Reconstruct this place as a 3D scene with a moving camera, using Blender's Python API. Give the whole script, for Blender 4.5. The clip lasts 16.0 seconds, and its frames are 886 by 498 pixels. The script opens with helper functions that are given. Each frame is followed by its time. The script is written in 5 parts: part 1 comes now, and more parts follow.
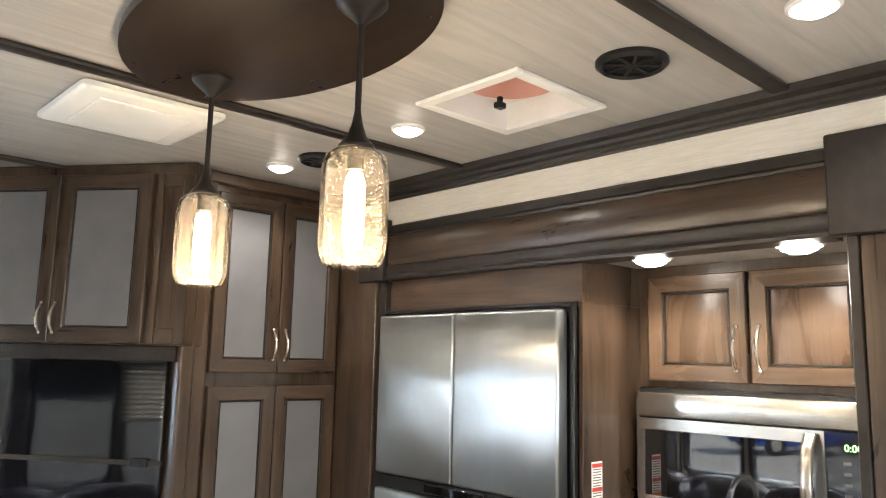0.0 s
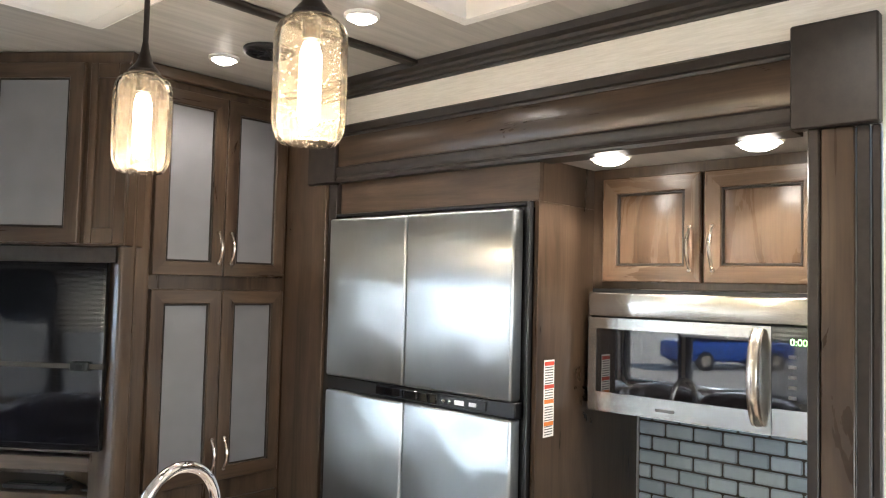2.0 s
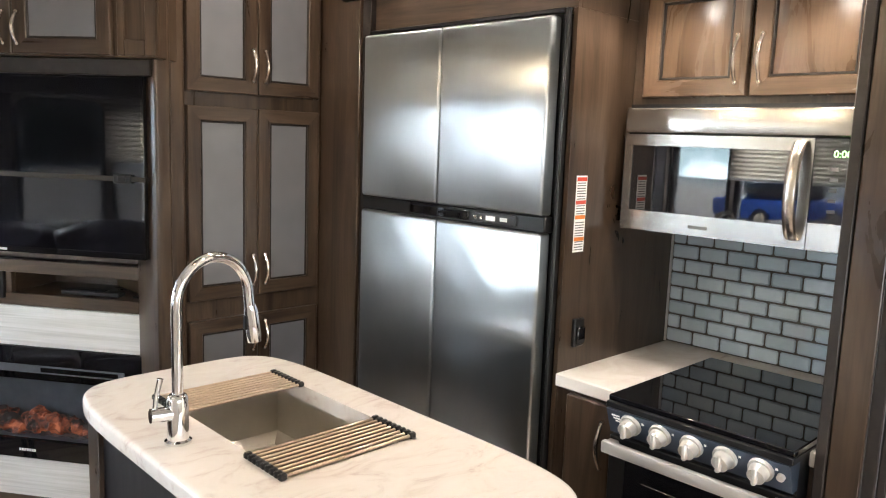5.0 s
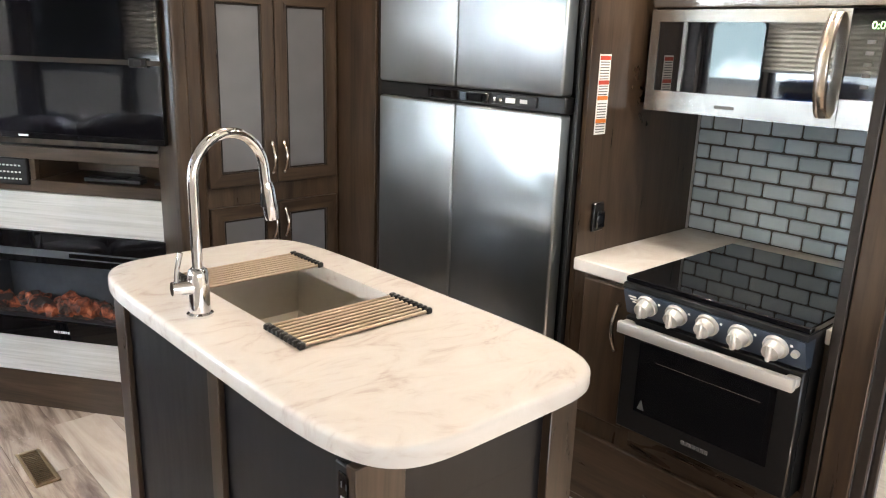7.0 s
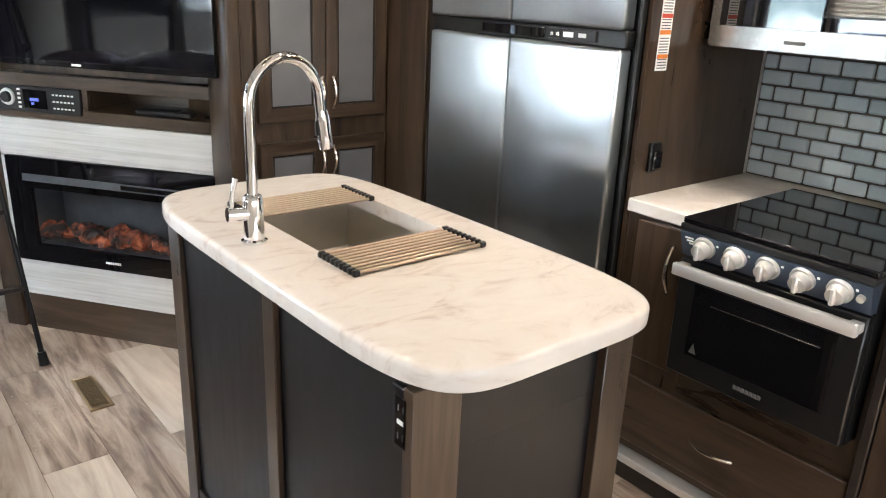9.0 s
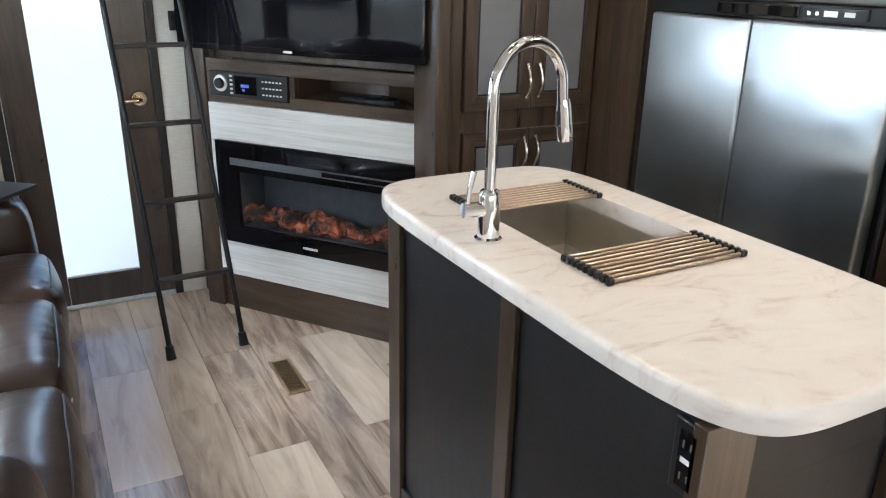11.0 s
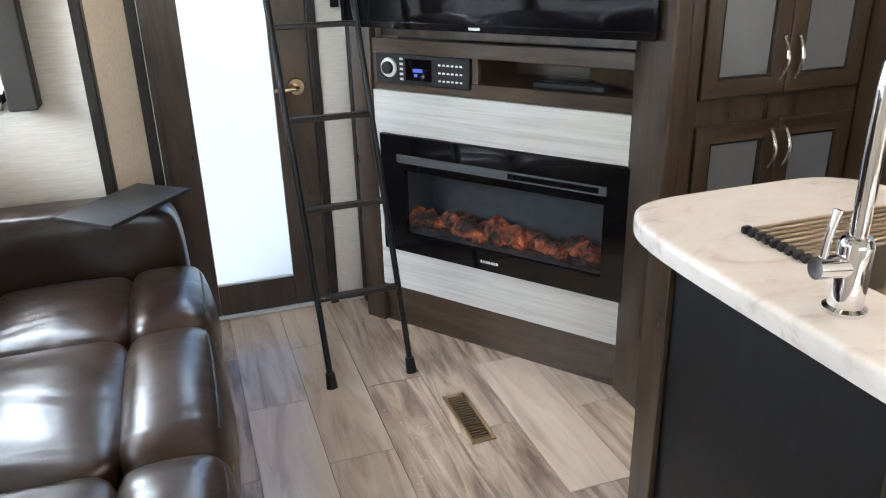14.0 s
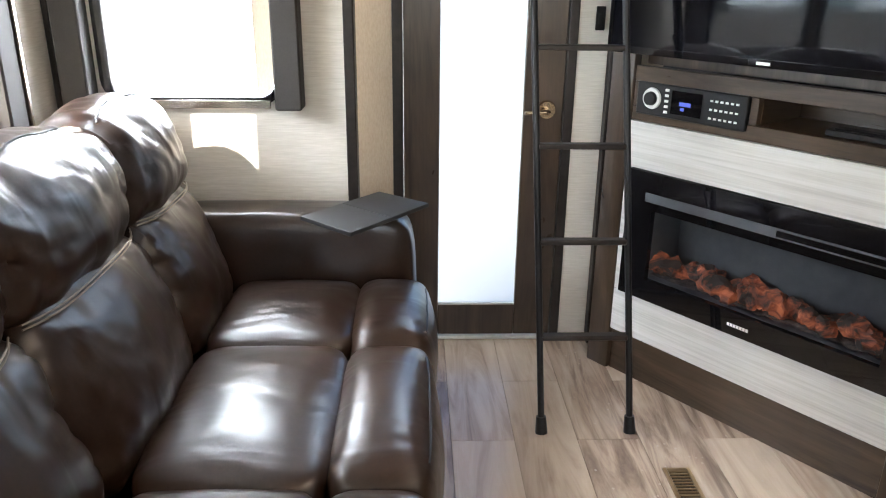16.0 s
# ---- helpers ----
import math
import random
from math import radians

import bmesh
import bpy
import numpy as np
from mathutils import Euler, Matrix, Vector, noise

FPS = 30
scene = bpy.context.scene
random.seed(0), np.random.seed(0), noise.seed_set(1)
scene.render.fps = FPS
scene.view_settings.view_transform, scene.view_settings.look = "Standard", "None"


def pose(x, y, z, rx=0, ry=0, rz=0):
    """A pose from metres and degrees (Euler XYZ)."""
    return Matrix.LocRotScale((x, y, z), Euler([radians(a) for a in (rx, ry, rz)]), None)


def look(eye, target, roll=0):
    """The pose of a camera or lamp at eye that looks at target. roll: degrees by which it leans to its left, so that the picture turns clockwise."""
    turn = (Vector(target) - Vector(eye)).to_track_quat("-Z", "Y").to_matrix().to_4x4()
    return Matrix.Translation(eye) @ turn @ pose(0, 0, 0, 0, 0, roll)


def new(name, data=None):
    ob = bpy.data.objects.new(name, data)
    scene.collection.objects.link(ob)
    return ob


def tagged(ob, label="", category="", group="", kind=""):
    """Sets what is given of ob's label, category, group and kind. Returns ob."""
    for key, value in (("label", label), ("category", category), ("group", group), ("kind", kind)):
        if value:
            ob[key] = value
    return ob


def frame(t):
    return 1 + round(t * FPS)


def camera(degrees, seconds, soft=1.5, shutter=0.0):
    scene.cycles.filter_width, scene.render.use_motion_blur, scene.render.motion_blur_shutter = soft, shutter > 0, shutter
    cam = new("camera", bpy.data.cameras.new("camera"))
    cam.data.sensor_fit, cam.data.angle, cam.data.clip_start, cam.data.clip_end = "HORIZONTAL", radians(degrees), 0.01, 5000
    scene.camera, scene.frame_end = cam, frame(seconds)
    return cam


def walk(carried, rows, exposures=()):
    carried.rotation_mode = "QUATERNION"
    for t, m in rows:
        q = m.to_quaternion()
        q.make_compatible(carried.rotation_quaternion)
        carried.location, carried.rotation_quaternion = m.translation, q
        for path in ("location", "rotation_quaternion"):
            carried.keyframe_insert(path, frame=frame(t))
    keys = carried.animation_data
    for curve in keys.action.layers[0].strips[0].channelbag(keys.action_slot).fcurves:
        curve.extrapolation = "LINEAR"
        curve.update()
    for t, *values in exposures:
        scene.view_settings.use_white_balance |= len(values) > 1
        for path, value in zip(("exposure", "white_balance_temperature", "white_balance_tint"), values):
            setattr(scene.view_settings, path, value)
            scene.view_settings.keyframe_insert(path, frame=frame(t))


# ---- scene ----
cam = camera(60.7, 16.0, soft=1.1)
PATH = [
    (0, (0.066, 0.015, 1.804), (1.422, 1.455, 2.101), 1.3),
    (0.5, (0.071, 0.041, 1.79), (1.476, 1.443, 2.034), 1.6),
    (1, (0.079, 0.06, 1.775), (1.522, 1.431, 1.971), 1.7),
    (1.5, (0.087, 0.072, 1.757), (1.552, 1.425, 1.907), 1.6),
    (2, (0.092, 0.084, 1.737), (1.568, 1.43, 1.833), 1.4),
    (2.5, (0.093, 0.09, 1.72), (1.564, 1.445, 1.753), 1.2),
    (3, (0.104, 0.08, 1.696), (1.562, 1.448, 1.664), 1.0),
    (3.5, (0.109, 0.071, 1.667), (1.555, 1.45, 1.579), 1.1),
    (4, (0.127, 0.064, 1.646), (1.555, 1.455, 1.493), 1.2),
    (4.5, (0.139, 0.058, 1.628), (1.548, 1.46, 1.409), 1.5),
    (5, (0.145, 0.048, 1.608), (1.524, 1.469, 1.323), 2.1),
    (7.5, (0.165, 0.033, 1.525), (1.446, 1.451, 0.934), 1.8),
    (8, (0.167, 0.036, 1.507), (1.423, 1.457, 0.871), 1.9),
    (10.5, (0.059, 0.221, 1.472), (1.072, 1.804, 0.789), 2.4),
    (11, (0.044, 0.305, 1.461), (0.933, 1.957, 0.766), 1.1),
    (11.5, (0.03, 0.393, 1.456), (0.856, 2.076, 0.76), -0.2),
    (12, (0.006, 0.497, 1.451), (0.78, 2.205, 0.756), -1.0),
    (12.5, (-0.017, 0.591, 1.437), (0.711, 2.309, 0.715), -1.5),
    (13, (-0.023, 0.682, 1.425), (0.649, 2.409, 0.674), -1.9),
    (13.5, (-0.004, 0.8, 1.421), (0.629, 2.54, 0.664), -2.1),
    (14, (0.016, 0.891, 1.413), (0.61, 2.645, 0.658), -1.5),
    (14.5, (0.008, 0.944, 1.395), (0.516, 2.726, 0.643), -0.7),
    (15, (-0.014, 0.992, 1.386), (0.334, 2.815, 0.64), -0.2),
    (15.5, (-0.038, 1.034, 1.386), (0.153, 2.89, 0.665), 0.3),
    (16, (-0.038, 1.074, 1.39), (0.031, 2.947, 0.695), 0.7),
]
walk(cam, [(t, look(eye, target, roll)) for t, eye, target, roll in PATH],
     exposures=[(0.0, 1.86, 6450, 10), (3.0, 1.84, 6250, 10), (5.0, 1.76, 6500, 12), (8.2, 1.76, 6550, 12), (11.5, 1.54, 6000, 9), (14.0, 1.64, 6200, 10), (16.0, 1.78, 6550, 12)])

# ---- light ----
world = bpy.data.worlds.new("daylight")
scene.world = world
world.use_nodes = True
wn = world.node_tree.nodes
sky = wn.new("ShaderNodeTexSky")
sky.sky_type, sky.sun_disc = "NISHITA", False
SUN_WAY = Vector((0.325, 0.44, -0.385)).normalized()
sky.sun_elevation = math.asin(-SUN_WAY.z)
sky.sun_rotation = math.atan2(-SUN_WAY.x, -SUN_WAY.y)
world.node_tree.links.new(sky.outputs[0], wn["Background"].inputs[0])
wn["Background"].inputs[1].default_value = 0.15
sun = new("sun", bpy.data.lights.new("sun", "SUN"))
sun.data.energy, sun.data.angle, sun.data.color = 5.0, radians(0.5), (1.0, 0.93, 0.82)
sun.matrix_world = look((0, 0, 6), Vector((0, 0, 6)) + SUN_WAY)


def area(name, eye, target, w, h, power, colour):
    ob = new(name, bpy.data.lights.new(name, "AREA"))
    ob.data.shape, ob.data.size, ob.data.size_y = "RECTANGLE", w, h
    ob.data.energy, ob.data.color = power, colour
    ob.matrix_world = look(eye, target)
    return ob


COOL, WARM = (0.86, 0.93, 1.0), (1.0, 0.90, 0.78)
# Fill lamps at unseen window openings assumed behind the camera.
area("unseen_window_fill", (0.60, -1.90, 1.55), (0.7, 1.5, 1.1), 1.7, 0.85, 6.5, COOL)
area("unseen_window_fill", (-0.58, -1.15, 1.3), (1.5, 0.2, 1.2), 0.65, 0.36, 3.0, COOL)
area("sky_light", (-1.95, 1.95, 1.95), (-0.2, 2.3, 0.3), 1.3, 0.6, 24, COOL)
area("sky_light", (-1.85, 2.95, 2.25), (-0.4, 2.75, 0.4), 0.5, 0.7, 34, COOL)
area("sky_light", (-0.77, 3.80, 1.42), (-0.70, 2.0, 0.9), 0.7, 0.95, 17, COOL)
area("door_light", (0.19, 4.02, 1.80), (0.19, 1.0, 1.4), 0.5, 1.0, 5, (0.88, 0.96, 1.0))


def lamp(name, place, power, radius=0.03, colour=WARM):
    ob = new(name, bpy.data.lights.new(name, "POINT"))
    ob.data.energy, ob.data.shadow_soft_size, ob.data.color = power, radius, colour
    ob.location = place
    return ob


def spot(name, place, power, angle=150, colour=WARM):
    ob = new(name, bpy.data.lights.new(name, "SPOT"))
    ob.data.energy, ob.data.spot_size, ob.data.spot_blend = power, radians(angle), 0.6
    ob.data.shadow_soft_size, ob.data.color = 0.035, colour
    ob.location = place
    return ob


# ---- materials ----
def mat(name, colour, rough=0.5, metal=0.0, **extra):
    m = bpy.data.materials.new(name)
    m.use_nodes = True
    b = m.node_tree.nodes["Principled BSDF"]
    b.inputs["Base Color"].default_value = (*colour, 1)
    b.inputs["Roughness"].default_value = rough
    b.inputs["Metallic"].default_value = metal
    for key, value in extra.items():
        b.inputs[key.replace("_", " ")].default_value = value
    return m


def nodes_of(m):
    nt = m.node_tree
    return nt.nodes, nt.links, nt.nodes["Principled BSDF"]


def ramp(ns, stops):
    r = ns.new("ShaderNodeValToRGB")
    while len(r.color_ramp.elements) < len(stops):
        r.color_ramp.elements.new(0.5)
    for e, (p, c) in zip(r.color_ramp.elements, stops):
        e.position, e.color = p, (*c, 1)
    return r


def textured(name, stops, scale, rough, bump=0.1, detail=8, warp=0.0, metal=0.0, rough_var=0.1, piece=False, spread=0.46, **extra):
    """Two noises, stretched by scale, coloured by stops, with bump and uneven gloss."""
    m = mat(name, stops[0][1], rough, metal, **extra)
    ns, ln, b = nodes_of(m)
    co = ns.new("ShaderNodeTexCoord")
    mp = ns.new("ShaderNodeMapping")
    mp.inputs["Scale"].default_value = scale
    src = co.outputs["Object"]
    if piece:
        info = ns.new("ShaderNodeObjectInfo")
        comb = ns.new("ShaderNodeMath")
        comb.operation, comb.inputs[1].default_value = "MULTIPLY", 37.0
        add = ns.new("ShaderNodeVectorMath")
        ln.new(info.outputs["Random"], comb.inputs[0])
        ln.new(src, add.inputs[0])
        ln.new(comb.outputs[0], add.inputs[1])
        src = add.outputs[0]
    ln.new(src, mp.inputs["Vector"])
    n1 = ns.new("ShaderNodeTexNoise")
    n1.inputs["Scale"].default_value, n1.inputs["Detail"].default_value = 1.0, detail
    n1.inputs["Roughness"].default_value, n1.inputs["Distortion"].default_value = 0.62, warp
    ln.new(mp.outputs[0], n1.inputs["Vector"])
    n2 = ns.new("ShaderNodeTexNoise")
    n2.inputs["Scale"].default_value, n2.inputs["Detail"].default_value = 3.1, 3
    ln.new(src, n2.inputs["Vector"])
    mix = ns.new("ShaderNodeMath")
    mix.operation = "MULTIPLY_ADD"
    mix.inputs[1].default_value, mix.inputs[2].default_value = 0.3, -0.15
    ln.new(n2.outputs[0], mix.inputs[0])
    tot = ns.new("ShaderNodeMath")
    ln.new(n1.outputs[0], tot.inputs[0])
    ln.new(mix.outputs[0], tot.inputs[1])
    out = tot.outputs[0]
    if piece:
        sh = ns.new("ShaderNodeMath")
        sh.operation, sh.inputs[1].default_value, sh.inputs[2].default_value = "MULTIPLY_ADD", spread, -spread / 2
        ln.new(info.outputs["Random"], sh.inputs[0])
        t2 = ns.new("ShaderNodeMath")
        ln.new(out, t2.inputs[0])
        ln.new(sh.outputs[0], t2.inputs[1])
        out = t2.outputs[0]
    r = ramp(ns, stops)
    ln.new(out, r.inputs[0])
    ln.new(r.outputs[0], b.inputs["Base Color"])
    rv = ns.new("ShaderNodeMath")
    rv.operation, rv.inputs[1].default_value, rv.inputs[2].default_value = "MULTIPLY_ADD", rough_var * 2, rough - rough_var
    ln.new(n1.outputs[0], rv.inputs[0])
    ln.new(rv.outputs[0], b.inputs["Roughness"])
    if bump:
        bp = ns.new("ShaderNodeBump")
        bp.inputs["Strength"].default_value, bp.inputs["Distance"].default_value = bump, 0.004
        ln.new(n1.outputs[0], bp.inputs["Height"])
        ln.new(bp.outputs[0], b.inputs["Normal"])
    return m


BROWN = [(0.24, (0.021, 0.0126, 0.0077)), (0.42, (0.043, 0.0272, 0.0170)), (0.56, (0.061, 0.0398, 0.0255)), (0.76, (0.094, 0.0640, 0.0425))]


def wood(name, stops, scale, across, rough=0.29):
    """Stained maple: broad soft figure, fine pores along the grain, and a few dark mineral streaks."""
    m = textured(name, stops, scale, rough, 0.03, detail=5, warp=1.3, rough_var=0.05, Specular_IOR_Level=0.45)
    ns, ln, b = nodes_of(m)
    old = b.inputs["Base Color"].links[0].from_socket
    mp, pore, streak = ns.new("ShaderNodeMapping"), ns.new("ShaderNodeTexNoise"), ns.new("ShaderNodeTexNoise")
    mp.inputs["Scale"].default_value = across
    ln.new(ns["Texture Coordinate"].outputs["Object"], mp.inputs["Vector"])
    ln.new(mp.outputs[0], pore.inputs["Vector"])
    pore.inputs["Scale"].default_value, pore.inputs["Detail"].default_value = 1.0, 3.0
    half = ns.new("ShaderNodeVectorMath")
    half.operation, half.inputs[3].default_value = "SCALE", 0.09
    ln.new(mp.outputs[0], half.inputs[0])
    ln.new(half.outputs[0], streak.inputs["Vector"])
    streak.inputs["Scale"].default_value, streak.inputs["Detail"].default_value, streak.inputs["Distortion"].default_value = 1.0, 4.0, 1.5
    pr, sr = ramp(ns, [(0.30, (0.80, 0.79, 0.78)), (0.55, (1, 1, 1))]), ramp(ns, [(0.30, (0.52, 0.48, 0.46)), (0.42, (1, 1, 1))])
    ln.new(pore.outputs[0], pr.inputs[0])
    ln.new(streak.outputs[0], sr.inputs[0])
    for r in (pr, sr):
        mul = ns.new("ShaderNodeMix")
        mul.data_type, mul.blend_type, mul.inputs[0].default_value = "RGBA", "MULTIPLY", 1.0
        ln.new(old, mul.inputs[6])
        ln.new(r.outputs[0], mul.inputs[7])
        old = mul.outputs[2]
    ln.new(old, b.inputs["Base Color"])
    return m


M_WOODV = wood("walnut_upright", BROWN, (9, 9, 1.3), (150, 150, 7))
# Golden copy of the walnut: dome lamp light put into the rails' colour.
M_WOODLITH = wood("walnut_lit_lengthwise", [(0.26, (0.050, 0.028, 0.0150)), (0.5, (0.092, 0.055, 0.0315)), (0.74, (0.140, 0.089, 0.054))], (1.2, 1.2, 9), (7, 7, 150), 0.27)
M_WOODD = wood("dark_walnut", [(0.3, (0.013, 0.0078, 0.0050)), (0.5, (0.022, 0.0132, 0.0084)), (0.72, (0.034, 0.0210, 0.0138))], (7, 1.5, 4), (60, 7, 60))
M_WOODH = wood("walnut_lengthwise", BROWN, (1.3, 1.3, 11), (7, 7, 160))
# Same lamp-lit walnut colour, upright, for the alcove doors.
M_WOODLIT = wood("walnut_lit", [(0.26, (0.050, 0.028, 0.0150)), (0.5, (0.092, 0.055, 0.0315)), (0.74, (0.140, 0.089, 0.054))], (8, 8, 1.2), (150, 150, 7), 0.27)
DARK = [(0.3, (0.012, 0.009, 0.0075)), (0.7, (0.026, 0.020, 0.017))]
M_TRIM = textured("dark_trim", DARK, (30, 30, 30), 0.42, 0.04, Specular_IOR_Level=0.35)
M_CHAR = textured("charcoal_board", [(0.3, (0.007, 0.0068, 0.0075)), (0.7, (0.014, 0.0135, 0.0145))], (40, 40, 6), 0.42, 0.04, Specular_IOR_Level=0.3)
M_FROST = textured("frosted_panel", [(0.3, (0.128, 0.130, 0.140)), (0.7, (0.148, 0.150, 0.160))], (9, 9, 9), 0.29, 0.0, detail=1, rough_var=0.01, Specular_IOR_Level=0.7)
M_STEEL = textured("brushed_steel", [(0.3, (0.41, 0.44, 0.455)), (0.7, (0.46, 0.49, 0.505))], (6, 6, 3), 0.30, 0.0, metal=1.0, rough_var=0.02)
ns, ln, steel = nodes_of(M_STEEL)
wave, dent = ns.new("ShaderNodeTexNoise"), ns.new("ShaderNodeBump")
wave.inputs["Scale"].default_value, wave.inputs["Detail"].default_value = 4.5, 1.0
dent.inputs["Strength"].default_value, dent.inputs["Distance"].default_value = 0.42, 0.02
ln.new(ns["Texture Coordinate"].outputs["Object"], wave.inputs["Vector"])
ln.new(wave.outputs[0], dent.inputs["Height"])
ln.new(dent.outputs[0], steel.inputs["Normal"])
brush = ns.new("ShaderNodeTangent")
brush.direction_type, brush.axis = "RADIAL", "Z"
ln.new(brush.outputs[0], steel.inputs["Tangent"])
steel.inputs["Anisotropic"].default_value = 0.92
M_STEELH = textured("brushed_steel_across", [(0.3, (0.43, 0.415, 0.39)), (0.7, (0.52, 0.505, 0.48))], (3, 3, 200), 0.24, 0.012, metal=1.0, rough_var=0.01)
M_CHROME = mat("chrome", (0.82, 0.82, 0.83), 0.05, 1.0)
M_NICKEL = mat("satin_nickel", (0.62, 0.57, 0.50), 0.24, 1.0)
M_RACK = mat("bronzed_steel_bar", (0.44, 0.35, 0.26), 0.36, 1.0)
M_BASIN = textured("brushed_basin_steel", [(0.3, (0.52, 0.49, 0.44)), (0.7, (0.60, 0.57, 0.52))], (5, 5, 5), 0.32, 0.0, metal=1.0, rough_var=0.04)
M_DOORGLASS = mat("oven_black_glass", (0.004, 0.004, 0.005), 0.02, 0.0, Specular_IOR_Level=1.0, IOR=1.6)
M_BRASS = mat("warm_nickel_lever", (0.66, 0.52, 0.36), 0.22, 1.0)
M_BLACK = textured("black_plastic", [(0.3, (0.006, 0.006, 0.0065)), (0.7, (0.011, 0.011, 0.012))], (150, 150, 150), 0.36, 0.03, Specular_IOR_Level=0.35)
M_BGLASS = mat("black_glass", (0.005, 0.005, 0.006), 0.03, 0.0, Specular_IOR_Level=0.6)
M_SCREEN = mat("tv_screen", (0.004, 0.004, 0.0055), 0.05, 0.0, Specular_IOR_Level=0.24)
M_WHITE = textured("white_plastic", [(0.3, (0.74, 0.73, 0.70)), (0.7, (0.82, 0.81, 0.78))], (6, 6, 6), 0.45, 0.02)
M_CREAM = textured("cream_wallpaper", [(0.35, (0.60, 0.56, 0.49)), (0.65, (0.71, 0.67, 0.60))], (14, 14, 220), 0.8, 0.08)
M_BEIGE = textured("beige_wallpaper", [(0.35, (0.50, 0.41, 0.31)), (0.65, (0.57, 0.48, 0.37))], (180, 180, 60), 0.8, 0.08)
M_CEIL = textured("ceiling_board", [(0.3, (0.32, 0.305, 0.282)), (0.5, (0.40, 0.382, 0.355)), (0.7, (0.47, 0.450, 0.418))], (1.6, 22, 4), 0.45, 0.03, warp=0.8)
M_TOP = textured("marbled_top", [(0.30, (0.53, 0.455, 0.41)), (0.37, (0.605, 0.545, 0.495)), (0.45, (0.65, 0.60, 0.55)), (0.70, (0.68, 0.643, 0.598))], (4.6, 8.5, 8), 0.16, 0.0, detail=9, warp=2.6, rough_var=0.02)
M_KTOP = textured("pale_stone_top", [(0.3, (0.66, 0.60, 0.54)), (0.6, (0.76, 0.72, 0.67))], (9, 9, 9), 0.20, 0.0, warp=1.0, rough_var=0.03)
M_WASH = textured("whitewashed_board", [(0.3, (0.42, 0.41, 0.385)), (0.5, (0.54, 0.53, 0.50)), (0.7, (0.63, 0.62, 0.60))], (2.2, 2.2, 90), 0.36, 0.04, warp=0.3)
M_FLOOR = textured("vinyl_plank", [(0.12, (0.125, 0.086, 0.066)), (0.28, (0.235, 0.172, 0.133)), (0.42, (0.385, 0.294, 0.226)), (0.58, (0.50, 0.398, 0.309)), (0.84, (0.60, 0.495, 0.395))], (11, 1.1, 5), 0.20, 0.05, detail=9, warp=2.0, rough_var=0.03, piece=True, spread=0.44, Specular_IOR_Level=0.65)
ns, ln, vinyl = nodes_of(M_FLOOR)
fleck, fr, fm = ns.new("ShaderNodeTexVoronoi"), ramp(ns, [(0.10, (1, 1, 1)), (0.17, (0, 0, 0))]), ns.new("ShaderNodeMix")
fleck.inputs["Scale"].default_value = 34
ln.new(ns["Vector Math"].outputs[0], fleck.inputs["Vector"])
ln.new(fleck.outputs["Distance"], fr.inputs[0])
few = ramp(ns, [(0.55, (0, 0, 0)), (0.62, (0.55, 0.55, 0.55))])
ln.new(ns["Noise Texture.001"].outputs[0], few.inputs[0])
fw = ns.new("ShaderNodeMath")
fw.operation = "MULTIPLY"
ln.new(fr.outputs[0], fw.inputs[0])
ln.new(few.outputs[0], fw.inputs[1])
fm.data_type = "RGBA"
ln.new(fw.outputs[0], fm.inputs[0])
ln.new(vinyl.inputs["Base Color"].links[0].from_socket, fm.inputs[6])
fm.inputs[7].default_value = (0.50, 0.43, 0.37, 1)
ln.new(fm.outputs[2], vinyl.inputs["Base Color"])
M_LEATHER = textured("brown_leather", [(0.3, (0.0165, 0.0072, 0.0036)), (0.7, (0.027, 0.0120, 0.0062))], (110, 110, 110), 0.295, 0.010, detail=3, rough_var=0.02, Specular_IOR_Level=0.65)
ns, ln, leather = nodes_of(M_LEATHER)
fold, crease, where = ns.new("ShaderNodeTexNoise"), ns.new("ShaderNodeBump"), ns.new("ShaderNodeMapping")
where.inputs["Scale"].default_value = (4.0, 9.0, 4.0)
ln.new(ns["Texture Coordinate"].outputs["Object"], where.inputs["Vector"])
ln.new(where.outputs[0], fold.inputs["Vector"])
fold.inputs["Scale"].default_value, fold.inputs["Detail"].default_value, fold.inputs["Distortion"].default_value = 1.0, 1.5, 1.0
crease.inputs["Strength"].default_value, crease.inputs["Distance"].default_value = 0.20, 0.022
ln.new(fold.outputs[0], crease.inputs["Height"])
ln.new(crease.outputs[0], ns["Bump"].inputs["Normal"])
M_WELT = mat("dark_welt", (0.008, 0.0048, 0.0035), 0.42)
M_THREAD = mat("pale_thread", (0.28, 0.23, 0.18), 0.7)
M_TILE = textured("glass_tile", [(0.3, (0.42, 0.51, 0.58)), (0.7, (0.56, 0.65, 0.71))], (8, 8, 8), 0.08, 0.01, piece=True, rough_var=0.02)
M_GROUT = textured("dark_grout", [(0.3, (0.050, 0.044, 0.038)), (0.7, (0.075, 0.066, 0.058))], (90, 90, 90), 0.85, 0.1)
M_TRAY = textured("black_oak", [(0.3, (0.008, 0.008, 0.0085)), (0.7, (0.026, 0.026, 0.027))], (5, 60, 60), 0.55, 0.1, warp=0.5)
M_PAD = textured("padded_fabric", [(0.3, (0.030, 0.026, 0.023)), (0.7, (0.046, 0.040, 0.036))], (220, 220, 220), 0.75, 0.1)
M_BRONZE = mat("bronze_grille", (0.36, 0.25, 0.14), 0.35, 0.9)
M_PINK = mat("tinted_lid", (0.62, 0.28, 0.22), 0.35)
M_RED = mat("warning_red", (0.55, 0.06, 0.03), 0.5)
